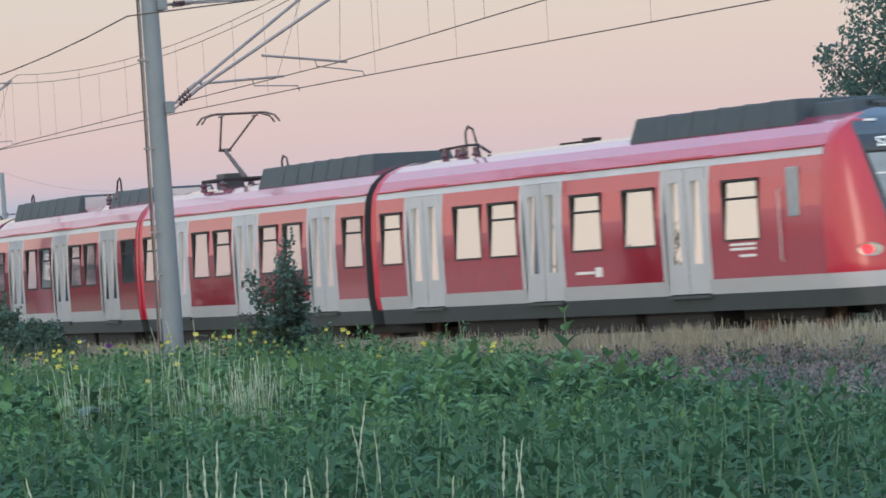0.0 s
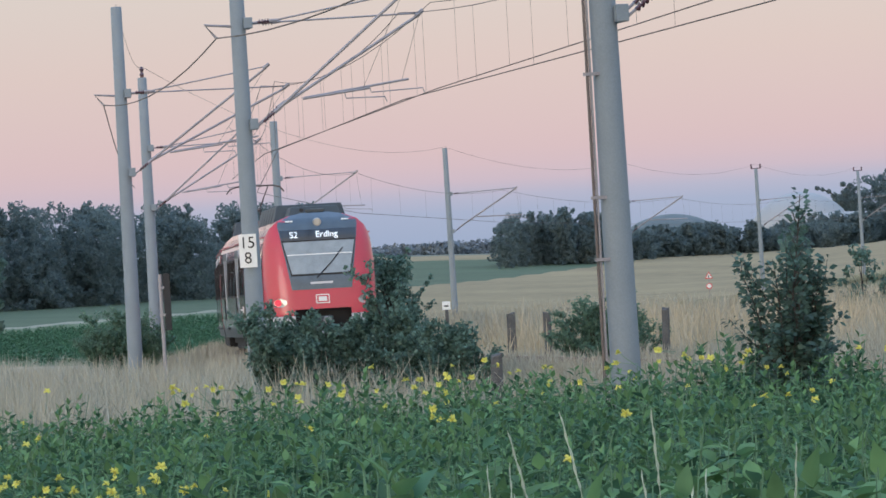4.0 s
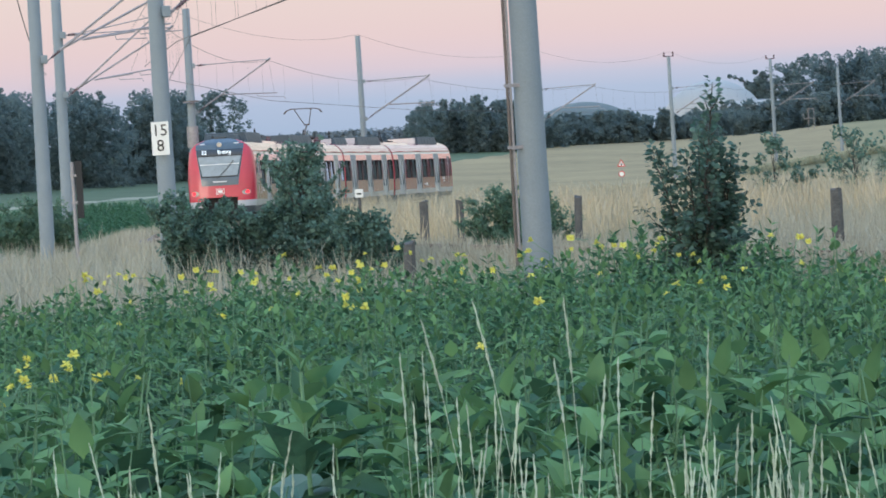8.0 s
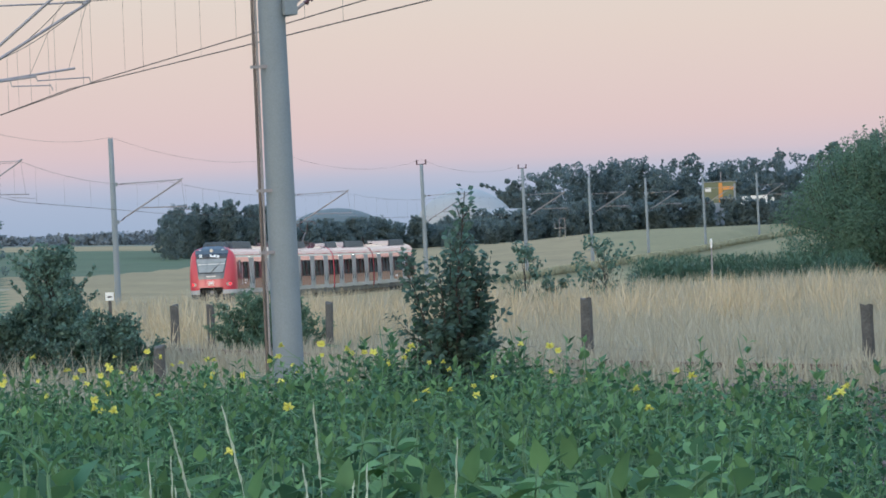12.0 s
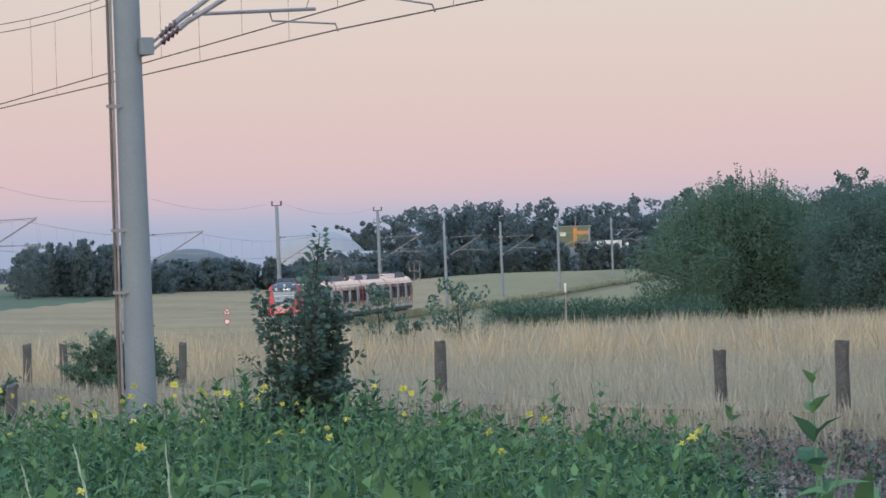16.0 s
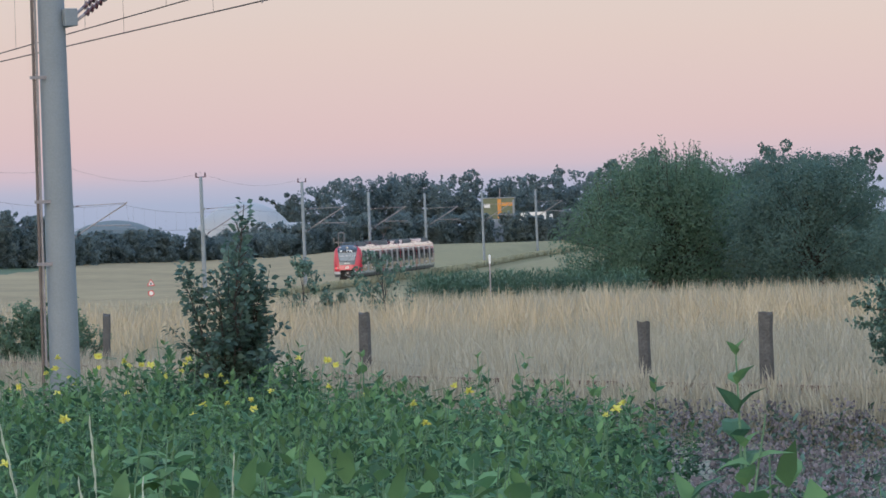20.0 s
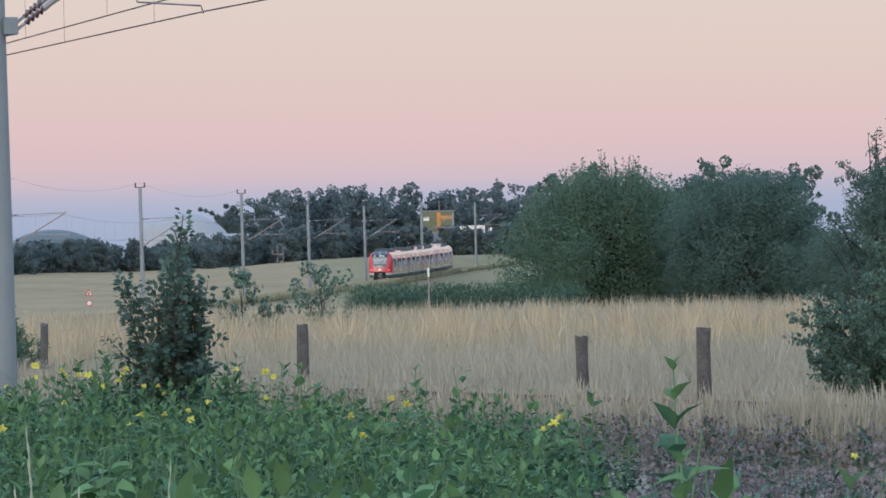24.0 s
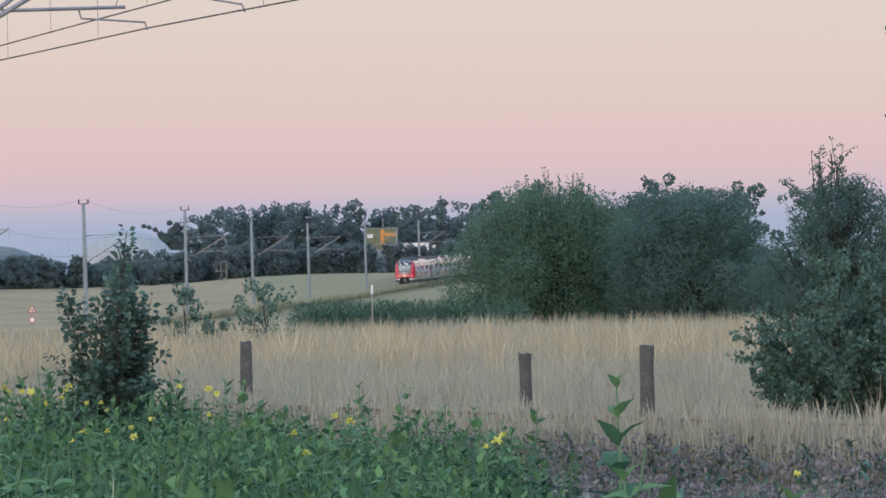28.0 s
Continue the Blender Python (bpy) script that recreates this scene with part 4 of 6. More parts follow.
def build_train():
    cars = []
    for i in range(4):
        end = i in (0, 3)
        car = thing("train_car", ("red and grey suburban train end car with a glowing destination display" if end else
                                  "red and grey suburban train middle car" + (" with a raised pantograph" if i == 1 else "")), "train car", "coupled train cars")
        if end:
            cab(car)
            car_body(car, 1.0, 18.2, END_WIN, END_DOOR)
            roof_box(car, 2.5, 8.3, h=0.46)
            part("roof_unit", Mesh().box(1.05, 2.5, -0.72, 0.72, 3.7, 3.98, taper=0.1), M_roofbox, car, "low dark roof unit behind the cab", bevel=0.03)
            part("horn", Mesh().tube([(1.35, 0.35, 3.85), (1.1, 0.35, 3.88)], [0.03, 0.06], 8), M_black, car)
            part("front_antenna", Mesh().box(0.95, 1.4, -0.25, 0.25, 3.78, 3.9), M_dgrey, car, bevel=0.03)
            part("roof_valve", Mesh().box(11.3, 11.7, -0.1, 0.1, 3.75, 3.9).box(11.9, 12.7, -0.06, 0.06, 3.8, 3.86), M_black, car)
            whip(car, 16.1)
            bogie(car, 3.2)
            for xa, xb in ((5.2, 7.6), (8.0, 11.4), (11.8, 15.2)):
                part("underframe_box", Mesh().box(xa, xb, -1.28, 1.28, 0.16, 0.62), M_black, car, bevel=0.04)
            bogie(car, 18.45)
            length = 18.45
        else:
            car_body(car, 0.25, 14.95, MID_WIN, MID_DOOR)
            roof_box(car, 0.9, 7.9, h=0.46)
            if i == 1:
                pantograph(car, 12.0)
            else:
                part("roof_valve", Mesh().box(8.3, 8.7, -0.1, 0.1, 3.75, 3.95), M_black, car)
            if i == 2:
                roof_box(car, 10.6, 14.3, 0.9, 3.66, 0.36)
            whip(car, 9.6, -0.3)
            if i == 1:
                bogie(car, 15.2)
            for xa, xb in ((2.2, 5.6), (6.0, 9.8), (10.2, 13.6)):
                part("underframe_box", Mesh().box(xa, xb, -1.28, 1.28, 0.16, 0.62), M_black, car, bevel=0.04)
            length = 15.2
        bel = [(z, y - 0.01) for z, y in SIDE if z > 0.7]
        g = Mesh()
        xs = np.linspace(length - 0.27, length, 5)
        ringn = 2 * len(bel) - 1
        for j, x in enumerate(xs):
            d = 0.0 if j % 2 == 0 else -0.025
            g.v += [(x, y + d, z) for z, y in bel] + [(x, -(y + d), z) for z, y in bel[::-1][1:]]
        for j in range(4):
            g.f += [(j * ringn + k, j * ringn + k + 1, (j + 1) * ringn + k + 1, (j + 1) * ringn + k) for k in range(ringn - 1)]
            g.m += [0] * (ringn - 1)
        part("gangway_bellows", g, M_red, car, "dark red folded gangway bellows")
        cars.append(car)
    return cars


CARS = build_train()
SPANS = [(0.0, 18.45, False), (18.45, 33.65, False), (33.65, 48.85, True), (48.85, 67.3, True)]
SPEED_T, SPEED = [0, 2.0, 3.0, 4.5, 6, 12, 18, 23, 28], [17.45, 17.45, 16.95, 16.95, 16.86, 20.11, 21.24, 21.42, 21.72]
_tt = np.arange(0, 28.01, 0.05)
_vv = np.interp(_tt, SPEED_T, SPEED)
_ss = np.concatenate([[0], np.cumsum((_vv[1:] + _vv[:-1]) / 2 * 0.05)])
_ss -= np.interp(6.0, _tt, _ss) - 67.29


def tail_at(t):
    return float(np.interp(t, _tt, _ss))


def motions():
    """The four cars run along the line, from the first second to the last."""
    for car, (a, b, turned) in zip(CARS, SPANS):
        rows = []
        for t in np.arange(0, 28.01, 0.5):
            p, q = line(tail_at(t) + a), line(tail_at(t) + b)
            if turned:
                p, q = q, p
            x = (q - p).normalized()
            y = Vector((0, 0, 1)).cross(x).normalized()
            rows.append((float(t), Matrix.Translation(p) @ Matrix((x, y, x.cross(y))).transposed().to_4x4()))
        walk(car, rows)


# ---- posts, boards and small railway furniture ----
def fence_post(x, y, top, w=0.24, lean=0.0, seed=0):
    z = float(land(x, y))
    r = random.Random(seed)
    h = top - z
    q = Mesh()
    n = 8
    lv = [0, 0.3, 0.6, 0.85, 1.0]
    for u in lv:
        for k in range(n):
            a = k * math.tau / n + 0.39
            rad = w / 2 * (1 - 0.1 * u) * (1 + r.uniform(-0.1, 0.1))
            sq = 1 / max(abs(math.cos(a)), abs(math.sin(a))) * 0.9
            q.v.append((rad * sq * math.cos(a), rad * sq * 0.8 * math.sin(a), h * u + (r.uniform(-0.05, 0.03) if u == 1.0 else 0)))
    q.f += [(i * n + k, i * n + (k + 1) % n, (i + 1) * n + (k + 1) % n, (i + 1) * n + k) for i in range(len(lv) - 1) for k in range(n)] + [tuple(range(4 * n, 5 * n))]
    q.m += [0] * len(q.f)
    ob = thing("fence_post", "weathered dark wooden fence post standing in dry grass", "fence post", "fence posts", Matrix.Translation((x, y, z)) @ Matrix.Rotation(radians(lean), 4, "Y"))
    part("post", q, M_post, ob)
    part("staple", Mesh().tube([(-0.13, -0.1, h * 0.45), (0.0, -0.12, h * 0.45), (0.13, -0.1, h * 0.45)], 0.008, 5), M_wire, ob)
    return ob


POSTS = [(-0.5, 73.0, 0.75, 0.25), (3.83, 59.9, 0.66, 0.23), (5.26, 55.75, 0.79, 0.24), (-11.50, 103.36, 0.61, 0.26), (-10.14, 99.48, 0.63, 0.23), (-6.34, 87.77, 0.69, 0.20)]
for i, (x, y, top, w) in enumerate(POSTS):
    fence_post(x, y, top, w, (0.3, -0.5, 0.8, 0.5, -0.4, 1.5)[i], i)


def fence_wires():
    """A slack wire stapled from post to post."""
    ob = thing("fence_wire", "thin slack fence wire strung between old posts", "wire")
    row = sorted(POSTS, key=lambda p: p[1])
    for (x0, y0, t0, _), (x1, y1, t1, _) in zip(row[:-1], row[1:]):
        for u in (0.45,):
            a = Vector((x0, y0 - 0.12, float(land(x0, y0)) * (1 - u) + t0 * u))
            b = Vector((x1, y1 - 0.12, float(land(x1, y1)) * (1 - u) + t1 * u))
            part("strand", Mesh().tube([a.lerp(b, k) - Vector((0, 0, 0.2 * k * (1 - k))) for k in np.linspace(0, 1, 7)], 0.002, 4), M_wire, ob)


fence_wires()
fence_post(-6.90, 59.60, 0.46, 0.22, 1.0, 9)


# ---- leaves ----
def leaf_quads(c, size, gen, up=0.3, long=1.6, out=None, bias=1.3):
    """Small four-cornered leaves at the places c, turned at random, or facing loosely along out."""
    n = len(c)
    d = gen.normal(size=(n, 3))
    d[:, 2] += up
    if out is not None:
        m = out * bias + gen.normal(size=(n, 3)) * 0.6
        m[:, 2] += 0.35
        m /= np.linalg.norm(m, axis=1, keepdims=True)
        d -= m * (d * m).sum(1, keepdims=True)
    d /= np.linalg.norm(d, axis=1, keepdims=True) + 1e-9
    e = np.cross(d, gen.normal(size=(n, 3)) if out is None else m)
    e /= np.linalg.norm(e, axis=1, keepdims=True) + 1e-9
    s = (np.broadcast_to(size, n) * gen.uniform(0.6, 1.35, n))[:, None]
    a, b = d * s * long / 2, e * s / 2
    v = np.stack([c - a, c + b - a * 0.1, c + a, c - b - a * 0.1], 1).reshape(-1, 3)
    return v, np.arange(4 * n).reshape(n, 4)


def crown_points(gen, n, blobs, shell=0.45):
    """Places in the outer parts of a set of balls (centre, radius), and the way outwards there."""
    w = np.array([r ** 2 for _, r in blobs])
    pick = gen.choice(len(blobs), n, p=w / w.sum())
    cc, rr = np.array([b[0] for b in blobs]), np.array([b[1] for b in blobs])
    d = gen.normal(size=(n, 3))
    d /= np.linalg.norm(d, axis=1, keepdims=True)
    return cc[pick] + d * (rr[pick] * gen.uniform(shell, 1.08, n) ** 0.6)[:, None] * np.array([1, 1, 0.9]), d


def tree(name, x, y, h, w, label, category, leaves=4000, size=0.12, mat=None, blobs=26, trunk=0.12, low=0.15, seed=0, pointed=0.0, twigs=0, group=""):
    """A trunk with limbs and a crown of many small leaves in uneven clumps."""
    g = np.random.default_rng(seed + 100)
    z = float(land(x, y))
    ob = thing(name, label, category, group, Matrix.Translation((x, y, z)))
    wood = Mesh()
    wood.tube([(0, 0, -0.1), (0.02 * h, 0, h * 0.25), (-0.01 * h, 0.01 * h, h * 0.55), (0, 0, h * 0.85)], [trunk, trunk * 0.8, trunk * 0.5, trunk * 0.15], 8)
    bl = []
    for i in range(blobs):
        u = low + (1 - low) * (i + 0.5) / blobs
        a = i * 2.4 + g.uniform(-0.5, 0.5)
        env = w / 2 * (math.sin(math.pi * min(0.98, 0.18 + 0.72 * u)) ** 0.7) * (1 - pointed * u)
        rad = env * math.sqrt(g.uniform(0.1, 1.0))
        r = w * g.uniform(0.08, 0.16) * (1 - 0.4 * pointed * u)
        c = (rad * math.cos(a), rad * math.sin(a), h * u * 0.93)
        bl.append((c, r))
        wood.tube([(0, 0, max(0.05 * h, h * u * 0.55)), (c[0] * 0.5, c[1] * 0.5, h * u * 0.75), c], [trunk * 0.35, trunk * 0.22, trunk * 0.06], 5)
    for i in range(twigs):
        a, u = g.uniform(0, math.tau), g.uniform(0.3, 1.0)
        r0 = w * 0.42 * math.sin(math.pi * min(0.95, 0.2 + 0.7 * u))
        p = Vector((r0 * math.cos(a), r0 * math.sin(a), h * u * 0.9))
        q = p + Vector((0.16 * w * math.cos(a), 0.16 * w * math.sin(a), 0.13 * h * g.uniform(0.4, 1.3)))
        wood.tube([p * 0.6, p, q], [trunk * 0.15, trunk * 0.1, trunk * 0.03], 4)
        bl += [(tuple(p.lerp(q, k)), w * 0.035) for k in (0.3, 0.6, 0.95)]
    part("trunk", wood, M_bark, ob)
    c, out = crown_points(g, leaves, bl)
    v, f = leaf_quads(c, size, g, out=out)
    mass("crown", v, f, mat or M_leaf, parent=ob)
    return ob


def shoot_shrub(name, x, y, h, w, label, category, shoots, size, per, mat, seed, slim=0.5, group="", upright=0.6, foot=0.1, fuzz=0.9, side_len=(0.12, 0.27)):
    """Many bent shoots from one stool, with side twigs, and leaves all along them."""
    g = np.random.default_rng(seed + 500)
    z = float(land(x, y))
    ob = thing(name, label, category, group, Matrix.Translation((x, y, z)))
    wood, pts = Mesh(), []

    def grow(p, d, length, rad, level):
        q, path = Vector(p), [Vector(p)]
        n = 5
        for i in range(n):
            d = (d + Vector(g.normal(0, 0.11, 3)) + Vector((0, 0, 0.10 * upright))).normalized()
            q = q + d * length / n
            path.append(q.copy())
            if level < 2 and i >= (1 if level else 2) - 1 and g.random() < 0.95:
                for _ in range(2 if level == 0 else 1):
                    a = g.uniform(0, math.tau)
                    side = Vector((math.cos(a), math.sin(a), g.uniform(-0.1, 0.7)))
                    grow(q, (d * 0.45 + side).normalized(), length * g.uniform(*side_len), rad * 0.45, level + 1)
        wood.tube(path, [rad * (1 - 0.8 * k / n) for k in range(n + 1)], 4 if level == 0 else 3, caps=False)
        m = max(3, int(per * length))
        for k in range(m):
            u = (0.12 if level == 0 else 0.05) + 0.93 * (k + g.random()) / m
            a = min(int(u * n), n - 1)
            e = path[a].lerp(path[a + 1], min(1, u * n - a)) + Vector(g.normal(0, size * fuzz, 3))
            pts.append(e)
    for i in range(shoots):
        a = i * 2.399 + g.uniform(-0.4, 0.4)
        out = math.sqrt((i + 0.5) / shoots)
        tilt = out * math.atan2(w / 2, h * 0.8)
        d0 = Vector((math.cos(a) * math.sin(tilt), math.sin(a) * math.sin(tilt), math.cos(tilt)))
        length = h * (1.06 - slim * out ** 1.3) * g.uniform(0.86, 1.06)
        grow(Vector((math.cos(a) * w * foot * out, math.sin(a) * w * foot * out, 0)), d0, length, 0.016 + 0.006 * h, 0)
    if h > 5:
        part("trunk", Mesh().tube([(0, 0, -0.1), (0.05, 0, h * 0.2), (0, 0.05, h * 0.45)], [0.032 * h, 0.025 * h, 0.01 * h], 8), M_bark, ob)
    part("branchwork", wood, M_bark, ob)
    c = np.array([tuple(p) for p in pts])
    c = c[c[:, 2] > 0.02]
    v, f = leaf_quads(c, size, g, up=-0.1, long=1.5)
    mass("foliage", v, f, mat, parent=ob)
    return ob


def young_hornbeam(x, y, top, seed):
    """A slender young tree of many steep stems, with short ascending twigs and leaves in two ranks along them."""
    g = np.random.default_rng(seed)
    z = float(land(x, y))
    h = top - z
    ob = thing("young_tree", "young hornbeam tree with distinct dark leaves by the crop edge", "tree", "", Matrix.Translation((x, y, z)))
    wood, pts, ways = Mesh(), [], []

    def leafy(path, n, start):
        k = len(path) - 1
        for q in range(n):
            w = start + (1.02 - start) * (q + 0.5 * g.random()) / n
            c = min(int(w * k), k - 1)
            d = (path[c + 1] - path[c]).normalized()
            side = d.cross(Vector((g.normal(0, 0.5), g.normal(0, 0.5), 1))).normalized() * (1 if q % 2 else -1)
            pts.append(path[c].lerp(path[c + 1], w * k - c) + side * 0.045)
            ways.append((side * 0.8 + d * 0.5 + Vector((0, 0, -0.25))).normalized())

    def grow(p, d, length, rad, bend, twigs):
        path = [Vector(p)]
        for _ in range(5):
            d = (d + Vector(g.normal(0, 0.07, 3)) + Vector((0, 0, bend))).normalized()
            path.append(path[-1] + d * length / 5)
        wood.tube(path, [rad * (1 - 0.17 * k) for k in range(6)], 5, caps=False)
        leafy(path, int(length * 25) + 3, 0.28 if twigs else 0.1)
        for i in range(twigs):
            u = 0.12 + 0.82 * (i + g.random()) / twigs
            c = min(int(u * 5), 4)
            a = g.uniform(0, math.tau)
            e = (d * 0.75 + Vector((math.cos(a), math.sin(a), 0.25))).normalized()
            grow(path[c].lerp(path[c + 1], u * 5 - c), e, g.uniform(0.16, 0.42) * (1.15 - 0.6 * u), rad * 0.4, 0.06, 0)

    grow((0, 0, 0), Vector((-0.05, 0, 1)), h * 1.04, 0.034, 0.02, 30)
    grow((0.03, 0, 0.3), Vector((0.13, 0.02, 1)), h * 0.83, 0.02, 0.02, 20)
    for i in range(14):
        a = i * 2.4 + g.uniform(-0.3, 0.3)
        out = 0.03 + 0.15 * math.sqrt(g.random())
        grow((0.06 * math.cos(a), 0.06 * math.sin(a), 0.35), Vector((math.cos(a) * out, math.sin(a) * out, 1)).normalized(), h * (g.uniform(0.66, 0.84) - 0.8 * (out - 0.03)), 0.018, 0.0, 17)
    for i in range(22):
        a = i * 2.4 + g.uniform(-0.4, 0.4)
        grow((0, 0, 0.5 + 0.042 * i), Vector((math.cos(a), math.sin(a), g.uniform(0.2, 0.75))).normalized(), g.uniform(0.55, 0.85), 0.012, 0.04, 7)
    grow((-0.1, 0, h * 0.53), Vector((-0.75, -0.1, 0.8)).normalized(), 0.95, 0.012, 0.03, 9)
    grow((-0.1, 0, h * 0.36), Vector((-0.95, -0.15, 0.4)).normalized(), 0.9, 0.012, 0.03, 8)
    part("trunk", wood, M_bark, ob)
    c, d = np.array([tuple(p) for p in pts]), np.array([tuple(p) for p in ways])
    n = len(c)
    face = g.normal(size=(n, 3)) * 0.8 + np.array([0, -0.35, 0.7])
    e = np.cross(d, face)
    e /= np.linalg.norm(e, axis=1, keepdims=True)
    s_ = g.uniform(0.042, 0.066, n)[:, None]
    up = np.cross(e, d) * s_ * 0.12
    v = np.stack([c, c + d * s_ * 0.75 + e * s_ * 0.62 + up, c + d * s_ * 1.7 - up, c + d * s_ * 0.75 - e * s_ * 0.62 + up], 1).reshape(-1, 3)
    mass("crown", v, np.arange(4 * n).reshape(n, 4), M_hornleaf, parent=ob)


young_hornbeam(-1.98, 49.9, 2.42, 3)
shoot_shrub("shrub", -9.9, 71.2, 3.0, 0.5, "slender dark shrub rising above its neighbours", "shrub", 5, 0.06, 80, M_leaf, 2, slim=0.5, group="trackside shrubs", foot=0.2, side_len=(0.08, 0.17))
shoot_shrub("shrub", -10.15, 71.0, 1.9, 2.3, "dense dark green shrub in dry grass beside the track", "shrub", 36, 0.055, 130, M_leaf, 21, slim=0.4, group="trackside shrubs", foot=0.2)
shoot_shrub("shrub", -11.8, 70.2, 2.02, 1.45, "dark green hazel shrub with loose outer twigs", "shrub", 26, 0.052, 140, M_leaf, 3, slim=0.4, group="trackside shrubs", foot=0.2)
shoot_shrub("shrub", -8.95, 69.6, 1.6, 1.6, "low spreading green shrub beside a wooden post", "shrub", 22, 0.052, 130, M_leaf, 4, slim=0.4, group="trackside shrubs", foot=0.2)
tree("young_tree", -16.35, 115, 3.75, 2.5, "full young tree close by the curve of the line", "tree", 9000, 0.075, M_leaf, 60, 0.08, 0.03, 22, pointed=0.3, twigs=14)
shoot_shrub("shrub", -24.9, 117.2, 2.0, 2.5, "round green bush at the foot of two masts", "shrub", 30, 0.065, 90, M_willow, 5, slim=0.25, group="trackside shrubs", foot=0.2)
shoot_shrub("shrub", -8.25, 94.6, 1.8, 2.3, "low green bush behind the thick mast", "shrub", 40, 0.05, 90, M_willow, 6, slim=0.3, group="trackside shrubs", foot=0.2)
shoot_shrub("shrub", 8.85, 57.4, 2.75, 4.7, "green bush with pale leaf tips overhanging dry grass", "shrub", 64, 0.048, 110, M_leaf, 7, slim=0.5, group="trackside shrubs", foot=0.14, upright=0.12)
tree("young_tree", -3.06, 140, 3.4, 1.9, "thin sapling with sparse foliage in the meadow", "tree", 800, 0.1, M_leaf, 18, 0.035, 0.2, 8, twigs=8)
tree("young_tree", -0.25, 150, 3.55, 2.5, "open leaning sapling in the dry meadow", "tree", 950, 0.1, M_leaf, 18, 0.04, 0.36, 9, twigs=8)
tree("shrub", -1.97, 140, 1.95, 1.3, "small dark bush in the meadow", "shrub", 1100, 0.09, M_leaf, 14, 0.04, 0.1, 10, group="trackside shrubs")
WILLOW = tree("willow_tree", 14.3, 200, 8.05, 10.4, "broad bushy willow with upright pale shoots", "tree", 90000, 0.085, M_willow, 150, 0.3, 0.03, 11, twigs=0)
tree("willow_tree", 20.6, 194, 7.9, 8.0, "dark rounded tree in the meadow", "tree", 66000, 0.085, M_leafdark, 150, 0.14, 0.02, 12, twigs=8)
FEATHERY = tree("broadleaf_tree", 15.9, 110, 5.8, 4.2, "tall dark tree with a thin feathery top", "tree", 44000, 0.055, M_leafdark, 110, 0.16, 0.03, 13, pointed=0.05, twigs=20)
tree("broadleaf_tree", 13.05, 57, 10.5, 6.8, "tall dark broadleaf tree behind the line", "tree", 40000, 0.075, M_leafdark, 60, 0.24, 0.3, 15, twigs=50)


def feathery_top():
    """Thin leafy sprigs over the crown."""
    g = np.random.default_rng(23)
    wood, pts = Mesh(), []
    for i in range(14):
        low = Vector((-0.35 + g.normal(0, 0.22), g.normal(0, 0.3), 5.2))
        top = low + Vector((g.normal(0, 0.42), g.normal(0, 0.3), g.uniform(0.7, 1.5)))
        wood.tube([low, low.lerp(top, 0.5) + Vector((0, 0, 0.05)), top], [0.02, 0.013, 0.005], 4, caps=False)
        for k in range(4):
            p = low.lerp(top, g.uniform(0.35, 1.0))
            q = p + Vector((g.normal(0, 0.14), g.normal(0, 0.14), g.uniform(0.02, 0.16)))
            wood.tube([p, q], [0.006, 0.003], 3, caps=False)
            pts += [tuple(p.lerp(q, u)) for u in (0.5, 0.8, 1.05)]
        pts += [tuple(low.lerp(top, u) + Vector(g.normal(0, 0.05, 3))) for u in np.linspace(0.1, 1, 9)]
    part("sprig_wood", wood, M_bark, FEATHERY)
    v, f = leaf_quads(np.array(pts), 0.06, g)
    mass("sprig_leaves", v, f, M_leafdark, parent=FEATHERY)


feathery_top()


def willow_shoots():
    """Upright new shoots on the willow's crown."""
    g = np.random.default_rng(19)
    wood, pts = Mesh(), []
    for i in range(90):
        x = g.uniform(-4.2, 3.4)
        y = g.uniform(-2.5, 2.5)
        z = 8.0 * math.sqrt(max(0.2, 1 - (x / 5.6) ** 2 - (y / 6) ** 2))
        top = Vector((x * 1.06, y * 1.05, z + g.uniform(0.4, 1.35)))
        low = Vector((x * 0.95, y * 0.95, z - 0.8))
        wood.tube([low, top], [0.02, 0.006], 3, caps=False)
        pts += [tuple(low.lerp(top, k) + Vector(g.normal(0, 0.05, 3))) for k in np.linspace(0.2, 1, 16)]
    part("shoot_wood", wood, M_bark, WILLOW)
    v, f = leaf_quads(np.array(pts), 0.09, g, up=0.8, long=2.2)
    mass("shoot_leaves", v, f, M_willow, parent=WILLOW)


willow_shoots()
tree("broadleaf_tree", -49.6, 194, 7.3, 5, "dark tree beside the far meadow", "tree", 6000, 0.22, M_leafdark, 30, 0.2, 0.05, 14, twigs=10)


